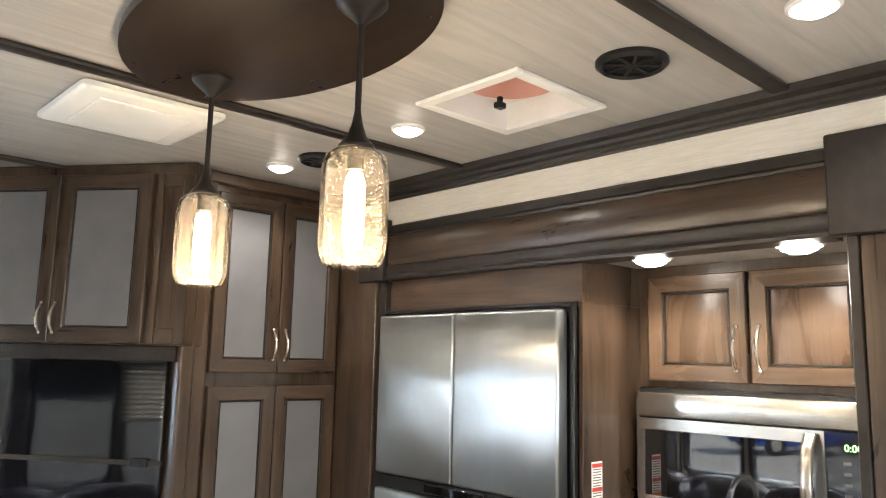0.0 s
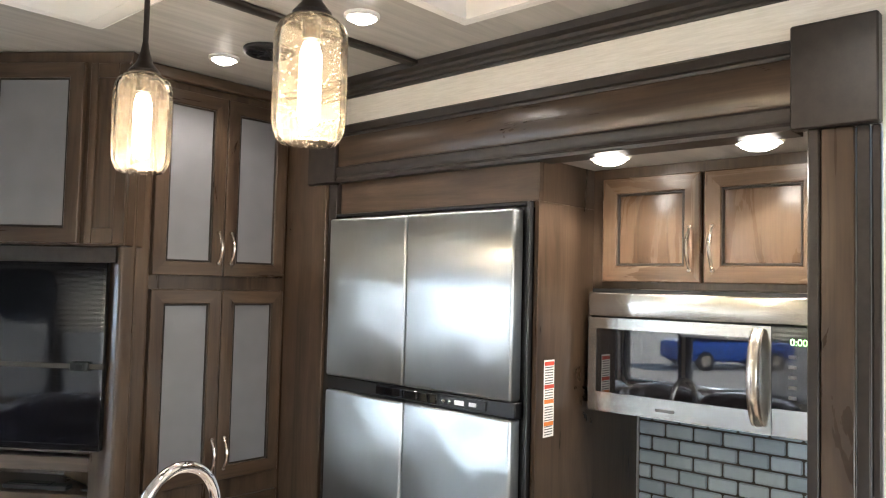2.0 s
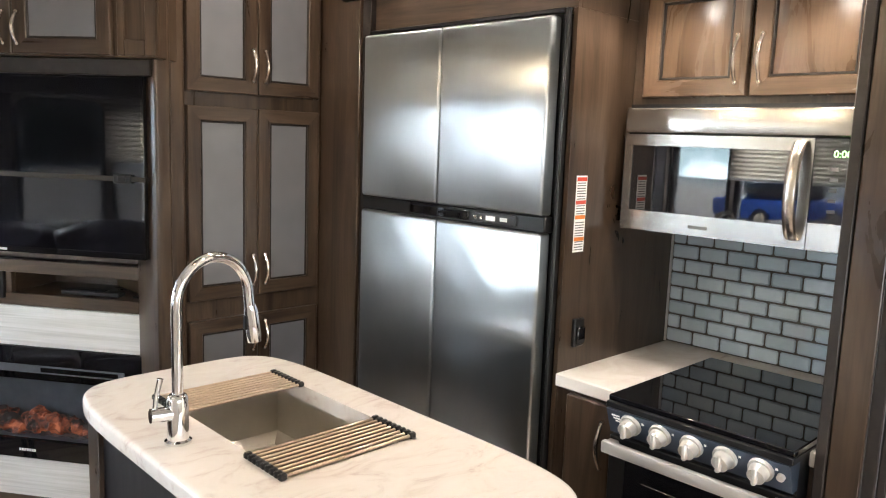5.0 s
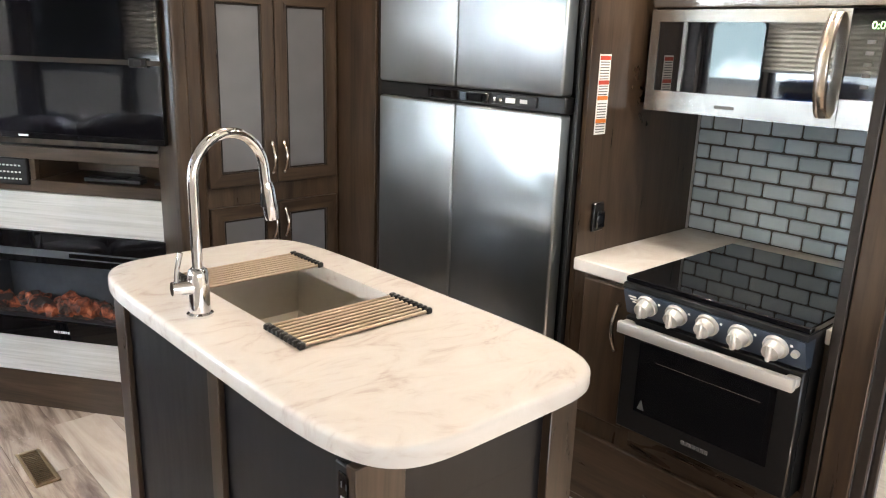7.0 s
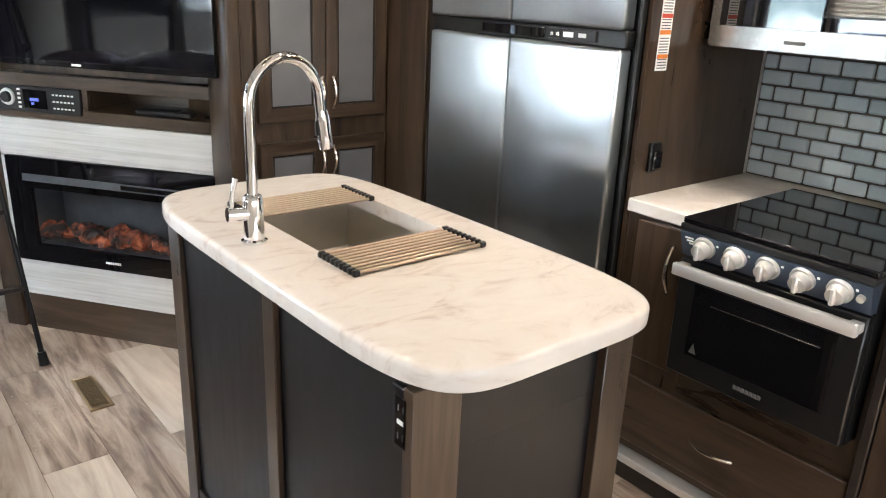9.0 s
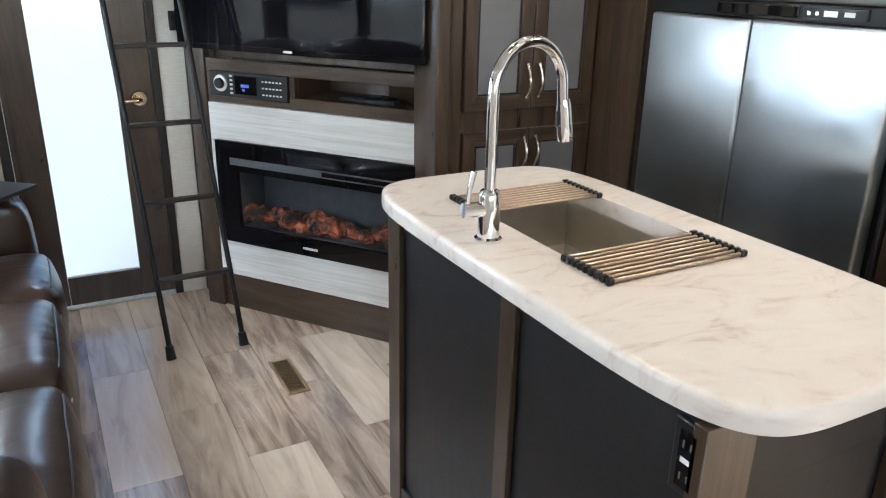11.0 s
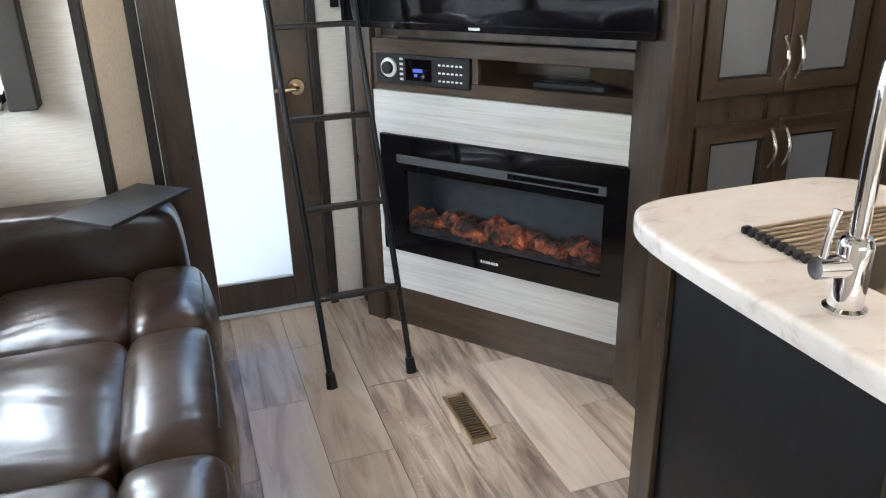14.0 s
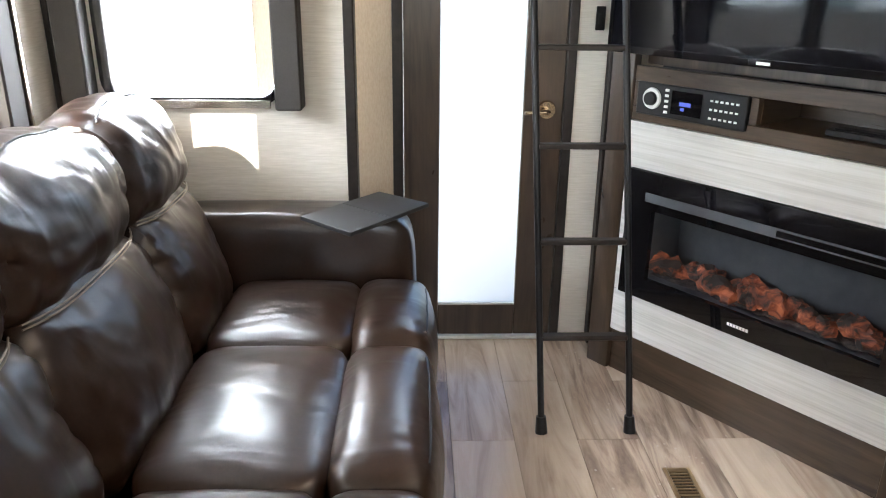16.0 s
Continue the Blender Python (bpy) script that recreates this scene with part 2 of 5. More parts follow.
M_ORANGE = mat("warning_orange", (0.70, 0.20, 0.03), 0.5)
M_PAPER = mat("label_white", (0.80, 0.79, 0.77), 0.5)
M_INK = mat("grey_print", (0.11, 0.11, 0.11), 0.6)
M_EMBER = textured("ember_log", [(0.46, (0.016, 0.012, 0.011)), (0.58, (0.19, 0.050, 0.024)), (0.76, (0.58, 0.19, 0.09))], (11, 11, 15), 0.8, 0.8, warp=1.0)
ns, ln, ember = nodes_of(M_EMBER)
ln.new(ember.inputs["Base Color"].links[0].from_socket, ember.inputs["Emission Color"])
ember.inputs["Emission Strength"].default_value = 0.05
M_SLATE = textured("slate_firebox", [(0.3, (0.050, 0.056, 0.066)), (0.7, (0.072, 0.080, 0.092))], (20, 20, 20), 0.55, 0.02)
M_ASH = textured("ash_bed", [(0.4, (0.020, 0.020, 0.022)), (0.7, (0.10, 0.08, 0.075))], (60, 60, 60), 0.9, 0.8)
M_ROOM = textured("outdoor_gravel", [(0.3, (0.34, 0.32, 0.29)), (0.7, (0.46, 0.44, 0.40))], (3, 3, 3), 0.9, 0.2)
M_PANEL = mat("range_panel", (0.055, 0.075, 0.11), 0.3, 0.4)
M_KNOB = textured("silver_knob", [(0.3, (0.55, 0.53, 0.50)), (0.7, (0.66, 0.64, 0.60))], (40, 40, 40), 0.32, 0.02, metal=0.5)


M_ALU = textured("pale_aluminium", [(0.3, (0.66, 0.65, 0.63)), (0.7, (0.76, 0.75, 0.73))], (60, 3, 60), 0.42, 0.01, metal=0.6)


def glow(name, colour, strength, base=(0.9, 0.88, 0.84)):
    m = mat(name, base, 0.4)
    b = m.node_tree.nodes["Principled BSDF"]
    b.inputs["Emission Color"].default_value, b.inputs["Emission Strength"].default_value = (*colour, 1), strength
    return m


M_BULB = glow("lit_filament_tube", (1.0, 0.80, 0.58), 6.5)
M_LENS = glow("lit_lamp_lens", (1.0, 0.90, 0.78), 9)
M_DIGIT = glow("green_digit", (0.25, 1.0, 0.10), 0.9)
M_BLUE = glow("blue_display", (0.10, 0.16, 0.75), 0.3, (0.02, 0.02, 0.06))
M_AMBER = bpy.data.materials.new("seeded_amber_glass")
M_AMBER.use_nodes = True
ns, ln = M_AMBER.node_tree.nodes, M_AMBER.node_tree.links
ns.remove(ns["Principled BSDF"])
clear, gloss, haze = ns.new("ShaderNodeBsdfTransparent"), ns.new("ShaderNodeBsdfGlossy"), ns.new("ShaderNodeBsdfTranslucent")
clear.inputs[0].default_value, haze.inputs[0].default_value = (1.0, 0.98, 0.94, 1), (1.0, 0.88, 0.72, 1)
gloss.inputs["Roughness"].default_value = 0.03
vo = ns.new("ShaderNodeTexVoronoi")
vo.inputs["Scale"].default_value = 125
co = ns.new("ShaderNodeTexCoord")
ln.new(co.outputs["Object"], vo.inputs["Vector"])
vr = ramp(ns, [(0.15, (0.55, 0.55, 0.55)), (0.22, (0.030, 0.030, 0.030))])
ln.new(vo.outputs["Distance"], vr.inputs[0])
m1, m2, fr = ns.new("ShaderNodeMixShader"), ns.new("ShaderNodeMixShader"), ns.new("ShaderNodeFresnel")
fr.inputs[0].default_value = 1.16
ln.new(vr.outputs[0], m1.inputs[0])
ln.new(clear.outputs[0], m1.inputs[1])
ln.new(haze.outputs[0], m1.inputs[2])
ln.new(fr.outputs[0], m2.inputs[0])
ln.new(m1.outputs[0], m2.inputs[1])
ln.new(gloss.outputs[0], m2.inputs[2])
ln.new(m2.outputs[0], ns["Material Output"].inputs[0])
M_PANE = mat("clear_glass", (0.97, 0.99, 1.0), 0.0, 0.0, Transmission_Weight=1.0, IOR=1.02)
M_FROSTDOOR = mat("frosted_door_glass", (0.60, 0.69, 0.80), 0.42, 0.0, Transmission_Weight=1.0, IOR=1.3)


# ---- mesh helpers ----
def box(bm, x0, y0, z0, x1, y1, z1, bevel=0.0, seg=2):
    vs = bmesh.ops.create_cube(bm, size=1.0)["verts"]
    bmesh.ops.scale(bm, vec=(abs(x1 - x0), abs(y1 - y0), abs(z1 - z0)), verts=vs)
    bmesh.ops.translate(bm, vec=((x0 + x1) / 2, (y0 + y1) / 2, (z0 + z1) / 2), verts=vs)
    if bevel:
        es = list({e for v in vs for e in v.link_edges})
        bmesh.ops.bevel(bm, geom=es, offset=bevel, segments=seg, affect="EDGES", profile=0.5)
    return bm


def boxes(*specs, bevel=0.0, seg=1):
    bm = bmesh.new()
    for s in specs:
        box(bm, *s, bevel=bevel, seg=seg)
    return bm


def rod(bm, a, c, r0, r1=None, seg=16):
    a, c = Vector(a), Vector(c)
    r1 = r0 if r1 is None else r1
    vs = bmesh.ops.create_cone(bm, cap_ends=True, segments=seg, radius1=r0, radius2=r1, depth=(c - a).length)["verts"]
    turn = (c - a).to_track_quat("Z", "Y").to_matrix().to_4x4()
    bmesh.ops.transform(bm, matrix=Matrix.Translation((a + c) / 2) @ turn, verts=vs)
    return bm


def tube(bm, pts, r, seg=12):
    """A round bar along points; r is a radius or one for each point."""
    pts = [Vector(p) for p in pts]
    rs = r if isinstance(r, (list, tuple)) else [r] * len(pts)
    rings, side = [], None
    for i, p in enumerate(pts):
        d = (pts[min(i + 1, len(pts) - 1)] - pts[max(i - 1, 0)]).normalized()
        if side is None:
            side = d.orthogonal().normalized()
        side = (side - d * side.dot(d)).normalized()
        up = d.cross(side)
        rings.append([bm.verts.new(p + rs[i] * (math.cos(a) * side + math.sin(a) * up)) for a in (2 * math.pi * k / seg for k in range(seg))])
    for a, c in zip(rings, rings[1:]):
        for k in range(seg):
            bm.faces.new((a[k], a[(k + 1) % seg], c[(k + 1) % seg], c[k]))
    bm.faces.new(rings[0][::-1])
    bm.faces.new(rings[-1])
    return bm


def lathe(bm, place, profile, seg=32, close=False):
    """profile: (radius, height) pairs, turned about the upright axis at place."""
    px, py, pz = place
    rings = []
    for r, h in profile:
        rings.append([bm.verts.new((px + r * math.cos(2 * math.pi * k / seg), py + r * math.sin(2 * math.pi * k / seg), pz + h)) for k in range(seg)])
    for a, c in zip(rings, rings[1:]):
        for k in range(seg):
            bm.faces.new((a[k], a[(k + 1) % seg], c[(k + 1) % seg], c[k]))
    if close:
        bm.faces.new(rings[0][::-1])
        bm.faces.new(rings[-1])
    return bm


def prism(bm, outline, z0, z1, bevel=0.0):
    lo = [bm.verts.new((x, y, z0)) for x, y in outline]
    hi = [bm.verts.new((x, y, z1)) for x, y in outline]
    n = len(lo)
    f = [bm.faces.new(lo[::-1]), bm.faces.new(hi)]
    for k in range(n):
        bm.faces.new((lo[k], lo[(k + 1) % n], hi[(k + 1) % n], hi[k]))
    if bevel:
        bmesh.ops.bevel(bm, geom=[e for e in f[1].edges] + [e for e in f[0].edges], offset=bevel, segments=3, affect="EDGES", profile=0.5)
    return bm


def thing(name, place, label, category, group="", kind=""):
    ob = new(name)
    ob.empty_display_size = 0.1
    ob.location = place
    return tagged(ob, label, category, group, kind)


def finish(name, bm, material, smooth=True, m=None):
    if m is not None:
        bmesh.ops.transform(bm, matrix=m, verts=bm.verts)
    bmesh.ops.recalc_face_normals(bm, faces=bm.faces)
    me = bpy.data.meshes.new(name)
    bm.to_mesh(me)
    bm.free()
    if smooth:
        me.shade_smooth()
        me.set_sharp_from_angle(angle=radians(38))
    me.materials.append(material)
    return new(name, me)


def part(name, bm, material, parent, label="", m=None, smooth=True):
    ob = finish(name, bm, material, smooth, m)
    inv = parent.matrix_basis.inverted()
    if parent.parent:
        inv = inv @ parent.matrix_parent_inverse.inverted() @ parent.parent.matrix_basis.inverted()
    ob.parent = parent
    ob.matrix_parent_inverse = inv
    return tagged(ob, label)


def lone(name, bm, material, label, category, kind="", m=None, group="", smooth=True):
    return tagged(finish(name, bm, material, smooth, m), label, category, group, kind)


ROOM = lambda name, bm, material, label, m=None: lone(name, bm, material, label, name.split("_")[0], "structure", m)

# ---- shell ----
CEIL, WX, DY, SY, SX, BACK = 2.506, 1.965, 3.79, 3.60, -1.21, -1.80
LX = -0.50
FLOOR = ROOM("floor", boxes((SX - 0.1, BACK - 0.1, -0.10, 2.75, DY + 0.10, -0.006)), M_GROUT, "dark subfloor under wood-look vinyl planks")
ROOM("ceiling", boxes((SX - 0.1, BACK - 0.1, CEIL, 1.389, DY + 0.10, CEIL + 0.08), (1.701, BACK - 0.1, CEIL, 2.75, DY + 0.10, CEIL + 0.08), (1.389, BACK - 0.1, CEIL, 1.701, 1.175, CEIL + 0.08), (1.389, 1.485, CEIL, 1.701, DY + 0.10, CEIL + 0.08)), M_CEIL, "pale greige streaked ceiling boards")
# right wall with the kitchen slide's opening
ROOM("wall_east", boxes((WX, BACK, 0, WX + 0.06, 0.486, CEIL), (WX, 0.486, 2.13, WX + 0.06, 2.66, CEIL), (2.031, 2.51, 0, 2.09, DY, CEIL), (2.031, 2.45, 0, 2.70, 2.509, 2.13)), M_CREAM, "cream textured wallpaper wall above the kitchen slide")
ROOM("wall_slide_back", boxes((2.618, 0.54, 0, 2.70, 2.50, 2.13)), M_CREAM, "back wall of the kitchen slide")
ROOM("wall_slide_end", boxes((2.03, 0.52, 0, 2.617, 0.585, 2.13)), M_WOODV, "walnut end panel of the kitchen slide")
ROOM("ceiling_slide", boxes((1.967, 0.54, 2.132, 2.70, 2.50, 2.17)), M_CEIL, "pale ceiling of the kitchen slide")
ROOM("wall_north", boxes((LX - 0.1, DY, 0, -0.125, DY + 0.06, CEIL), (0.52, DY, 0, 0.68, DY + 0.06, CEIL), (-0.125, DY, 2.03, 0.52, DY + 0.06, CEIL), (0.68, DY, 0, 2.75, DY + 0.06, CEIL)), M_BEIGE, "beige wallpaper wall round the frosted door")
ROOM("wall_panel_white", boxes((0.524, DY - 0.008, 0.0, 0.630, DY - 0.001, CEIL)), M_CREAM, "narrow pale wall strip beside the door")
ROOM("wall_south", boxes((LX - 0.1, BACK - 0.06, 0, -0.35, BACK, CEIL), (1.5, BACK - 0.06, 0, 2.0, BACK, CEIL), (-0.35, BACK - 0.06, 0, 1.5, BACK, 1.1), (-0.35, BACK - 0.06, 2.0, 1.5, BACK, CEIL)), M_CREAM, "cream wall with a wide window behind")
# Window opening added for the side fill lamp; its sun misses the island.
ROOM("wall_west", boxes((LX - 0.06, BACK, 0, LX, -1.50, CEIL), (LX - 0.06, -0.80, 0, LX, 1.30, CEIL), (LX - 0.06, -1.50, 0, LX, -0.80, 1.1), (LX - 0.06, -1.50, 1.5, LX, -0.80, CEIL), (LX - 0.06, 1.30, 2.05, LX, SY + 0.06, CEIL)), M_CREAM, "cream side wall with slide opening and an added, unseen window opening")
# sofa slide
W1 = (-1.035, -0.495, 0.985, 1.78)
W2 = (2.66, 3.10, 1.02, 1.75)
W3 = (1.42, 2.575, 1.02, 1.75)
ROOM("wall_slide_north", boxes((SX, SY, 0, W1[0], SY + 0.06, 2.05), (W1[1], SY, 0, -0.272, SY + 0.06, 2.05), (W1[0], SY, 0, W1[1], SY + 0.06, W1[2]), (W1[0], SY, W1[3], W1[1], SY + 0.06, 2.05)), M_CREAM, "cream end wall of the sofa slide with a window")
ROOM("wall_slide_west", boxes((SX - 0.06, 1.24, 0, SX, W3[0], 2.05), (SX - 0.06, W3[1], 0, SX, W2[0], 2.05), (SX - 0.06, W2[1], 0, SX, SY + 0.06, 2.05), (SX - 0.06, W2[0], 0, SX, W2[1], W2[2]), (SX - 0.06, W2[0], W2[3], SX, W2[1], 2.05), (SX - 0.06, W3[0], 0, SX, W3[1], W3[2]), (SX - 0.06, W3[0], W3[3], SX, W3[1], 2.05)), M_CREAM, "cream wall behind the sofa with two windows")
ROOM("wall_slide_south", boxes((SX, 1.24, 0, LX - 0.061, 1.30, 2.05)), M_CREAM, "cream end wall of the sofa slide")
ROOM("ceiling_sofa_slide", boxes((SX - 0.06, 1.24, 2.051, LX - 0.061, SY + 0.06, 2.09)), M_CEIL, "pale ceiling over the sofa")
ROOM("trim_slide_corner", boxes((-0.272, SY - 0.028, 0, -0.238, SY + 0.055, CEIL - 0.002), bevel=0.004), M_TRIM, "dark upright trim at the slide's edge")
ROOM("trim_sofa_corner", boxes((SX + 0.001, SY - 0.018, 0, SX + 0.02, SY - 0.001, 2.04), bevel=0.004), M_TRIM, "dark corner trim in the sofa slide")
ROOM("ground", boxes((-400, -400, -1.0, 400, 400, -0.9)), M_ROOM, "pale gravel yard outside")
# Emissive backdrop: its glow replaces outdoor daylight in the windows and reflections.
M_FAR = glow("glowing_distance", (0.86, 0.94, 1.0), 5.0, (0.3, 0.33, 0.34))
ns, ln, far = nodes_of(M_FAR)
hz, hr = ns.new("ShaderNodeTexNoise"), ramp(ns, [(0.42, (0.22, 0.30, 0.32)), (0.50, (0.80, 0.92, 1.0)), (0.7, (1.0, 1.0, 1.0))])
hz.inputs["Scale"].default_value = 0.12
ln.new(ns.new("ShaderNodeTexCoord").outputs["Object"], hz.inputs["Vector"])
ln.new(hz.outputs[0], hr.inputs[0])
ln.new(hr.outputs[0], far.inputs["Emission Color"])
# Unseen dark strip, added to keep the television's left side from reflecting brightness.
M_GREEN = textured("dark_distance", [(0.35, (0.012, 0.018, 0.012)), (0.65, (0.05, 0.062, 0.04))], (0.5, 0.5, 0.5), 0.9, 0.0)
ROOM("backdrop_trees", boxes((-52.4, -1.5, -0.9, -52, 13.5, 9.0)), M_GREEN, "unseen dark backdrop added to darken the television's reflection")
ROOM("backdrop", boxes((-60.2, -70, -0.9, -60, 90, 16.0)), M_FAR, "glowing backdrop standing in for bright daylight beyond the yard")


def profile_run(name, prof, y0, y1, material, label):
    """A moulding of profile (x, z) along y."""
    bm = bmesh.new()
    a = [bm.verts.new((x, y0, z)) for x, z in prof]
    c = [bm.verts.new((x, y1, z)) for x, z in prof]
    n = len(a)
    bm.faces.new(a), bm.faces.new(c[::-1])
    for k in range(n):
        bm.faces.new((a[k], a[(k + 1) % n], c[(k + 1) % n], c[k]))
    return ROOM(name, bm, material, label)


profile_run("trim_crown", [(WX, 2.442), (1.955, 2.442), (1.953, 2.448), (1.943, 2.451), (1.941, 2.460), (1.929, 2.465), (1.926, 2.476), (1.910, 2.484), (1.905, 2.505), (WX, 2.505)], BACK, DY, M_TRIM, "dark stepped crown moulding")
profile_run("trim_rail_top", [(WX, 2.294), (1.946, 2.294), (1.944, 2.302), (1.934, 2.305), (1.934, 2.330), (1.942, 2.337), (WX, 2.337)], 0.672, 2.326, M_TRIM, "dark upper rail over the kitchen slide")
profile_run("trim_fascia", [(WX, 2.181), (1.947, 2.181), (1.944, 2.186), (1.944, 2.288), (1.947, 2.293), (WX, 2.293)], 0.672, 2.326, M_WOODH, "walnut fascia board over the kitchen slide")
profile_run("trim_rail_low", [(2.03, 2.120), (1.936, 2.120), (1.934, 2.130), (1.940, 2.140), (1.934, 2.150), (1.934, 2.172), (1.944, 2.180), (2.03, 2.180)], 0.672, 2.326, M_TRIM, "dark lower rail over the kitchen slide")
for y0, y1 in ((0.486, 0.671), (2.327, 2.492)):
    ROOM("trim_corner_block", boxes((1.926, y0, 2.118, WX, y1, 2.364), bevel=0.004), M_TRIM, "dark square corner block")
ROOM("trim_post", boxes((1.945, 0.538, 0, 2.03, 0.609, 2.117), bevel=0.003), M_WOODV, "walnut post beside the kitchen slide")
ROOM("trim_post_edge", boxes((1.940, 0.611, 0, 2.03, 0.636, 2.117), bevel=0.003), M_TRIM, "dark edge strip of the kitchen opening")
ROOM("trim_post_edge", boxes((1.948, 0.508, 0, 1.964, 0.536, 2.117), bevel=0.003), M_TRIM, "dark strip beside the walnut post")
ROOM("trim_post_edge", boxes((1.954, 0.488, 0, 1.964, 0.506, 2.117), bevel=0.003), M_TRIM, "dark strip beside the walnut post")
ROOM("trim_post_far", boxes((1.940, 2.387, 0, 2.03, 2.469, 2.117), bevel=0.003), M_WOODV, "walnut post beside the refrigerator")
ROOM("trim_post_far", boxes((1.950, 2.335, 0, 2.03, 2.386, 2.117), bevel=0.003), M_TRIM, "dark strip beside the refrigerator")
ROOM("trim_post_far", boxes((1.952, 2.470, 0, 2.03, 2.655, CEIL - 0.09), bevel=0.002), M_WOODV, "dark walnut return beside the pantry")
for y in (0.76, 1.90, 3.03):
    bm = boxes((LX, y - 0.024, CEIL - 0.016, 1.93, y + 0.024, CEIL - 0.001), bevel=0.006, seg=2)
    ROOM("trim_ceiling_batten", bm, M_TRIM, "dark rounded ceiling batten")

# ---- frames of reference: s along a front, d into it, z up ----
KM = Matrix(((0, 1, 0, 0), (-1, 0, 0, 0), (0, 0, 1, 0), (0, 0, 0, 1)))
A0, U0 = Vector((0.672, 3.550)), Vector((0.5981, -0.8014))
WM = Matrix(((U0.x, -U0.y, 0, A0.x), (U0.y, U0.x, 0, A0.y), (0, 0, 1, 0), (0, 0, 0, 1)))
IM = Matrix.Identity(4)


def at(m, s, d, z):
    return m @ Vector((s, d, z))


def ring(s0, s1, d0, d1, z0, z1, w, ease=0.0):
    """A closed rectangular frame, w wide, with eased front edges."""
    bm = bmesh.new()
    rows = []
    for k, d in ((0.0, d1), (0.0, d0 + ease), (ease, d0), (w - ease, d0), (w, d0 + ease), (w, d1)):
        rows.append([bm.verts.new(v) for v in ((s0 + k, d, z0 + k), (s1 - k, d, z0 + k), (s1 - k, d, z1 - k), (s0 + k, d, z1 - k))])
    for a, c in zip(rows, rows[1:] + rows[:1]):
        for k in range(4):
            bm.faces.new((a[k], a[(k + 1) % 4], c[(k + 1) % 4], c[k]))
    return bm


def bow_handle(parent, m, s, d, z0, z1):
    """A bowed bar pull on two feet, standing out from a front."""
    bm = bmesh.new()
    n = 12
    pts = [(s, d - 0.006 - 0.024 * math.sin(math.pi * k / n), z0 + (z1 - z0) * k / n) for k in range(n + 1)]
    tube(bm, pts, [0.0045 + 0.0025 * math.sin(math.pi * k / n) for k in range(n + 1)], 8)
    for z in (z0, z1):
        rod(bm, (s, d + 0.002, z), (s, d - 0.010, z), 0.008, 0.006, 10)
    return part("handle", bm, M_NICKEL, parent, "bowed satin nickel pull", m)


def cabinet_door(parent, m, s0, s1, d, z0, z1, fill, handle=None, rail=0.052, raised=False, flat_handle=False):
    """A framed door: stiles and rails, an inner bead, and a panel or pane; d is its front."""
    door = part("door", ring(s0, s1, d, d + 0.02, z0, z1, rail, 0.003), M_WOODLIT if raised else M_WOODV, parent, "", m)
    door.data.materials.append(M_WOODLITH if raised else M_WOODH)
    for k, f in enumerate(door.data.polygons):
        f.material_index = 1 - k % 2
    a, c, e, f = s0 + rail, s1 - rail, z0 + rail, z1 - rail
    t = 0.007
    part("bead", ring(a, c, d + 0.004, d + 0.012, e, f, t, 0.002), M_TRIM, door, "dark inner bead", m)
    if raised:
        bm = bmesh.new()
        g = 0.034
        lo = [bm.verts.new(v) for v in ((a + t, d + 0.012, e + t), (c - t, d + 0.012, e + t), (c - t, d + 0.012, f - t), (a + t, d + 0.012, f - t))]
        hi = [bm.verts.new(v) for v in ((a + g, d + 0.003, e + g), (c - g, d + 0.003, e + g), (c - g, d + 0.003, f - g), (a + g, d + 0.003, f - g))]
        bm.faces.new(hi)
        for k in range(4):
            bm.faces.new((lo[k], lo[(k + 1) % 4], hi[(k + 1) % 4], hi[k]))
        part("raised_panel", bm, M_WOODLIT, door, "raised walnut panel", m)
    else:
        part("pane", boxes((a + 0.002, d + 0.009, e + 0.002, c - 0.002, d + 0.014, f - 0.002)), fill, door, "frosted grey pane", m)
    if handle:
        bow_handle(door, m, *handle)
    return door


# ---- pantry tower ----
pantry = thing("pantry_cabinet", (1.66, 2.9, 0), "tall walnut pantry with frosted grey door panes", "cabinet")
part("body", boxes((1.30, 2.664, 0.0, 2.030, 3.20, CEIL - 0.002)), M_WOODV, pantry)
part("corner_post", boxes((1.242, 2.600, 0.0, 1.298, 2.78, CEIL - 0.003), (1.299, 2.640, 0.0, 1.366, 2.6635, CEIL - 0.003), bevel=0.010, seg=3), M_WOODV, pantry, "rounded walnut corner post")
for z0, z1, hz in ((1.750, 2.430, (1.800, 1.915)), (0.982, 1.699, (1.025, 1.140)), (0.11, 0.905, (0.765, 0.875))):
    cabinet_door(pantry, IM, 1.376, 1.658, 2.643, z0, z1, M_FROST, (1.634, 2.643, *hz))
    cabinet_door(pantry, IM, 1.662, 1.938, 2.643, z0, z1, M_FROST, (1.686, 2.643, *hz))
part("crown", boxes((1.30, 2.634, 2.458, 1.951, 2.6635, CEIL - 0.004), bevel=0.006), M_WOODH, pantry)

# ---- media wall ----
media = thing("media_cabinet", at(WM, 0.5, 0.2, 0), "dark walnut media wall with open shelf niche", "cabinet")
part("stile", boxes((1.020, -0.012, 0.0, 1.085, 0.03, 1.795), bevel=0.006, seg=2), M_WOODV, media, "", WM)
part("stile", boxes((-0.095, -0.008, 0.0, -0.002, 0.03, 1.795), bevel=0.006, seg=2), M_WOODV, media, "", WM)
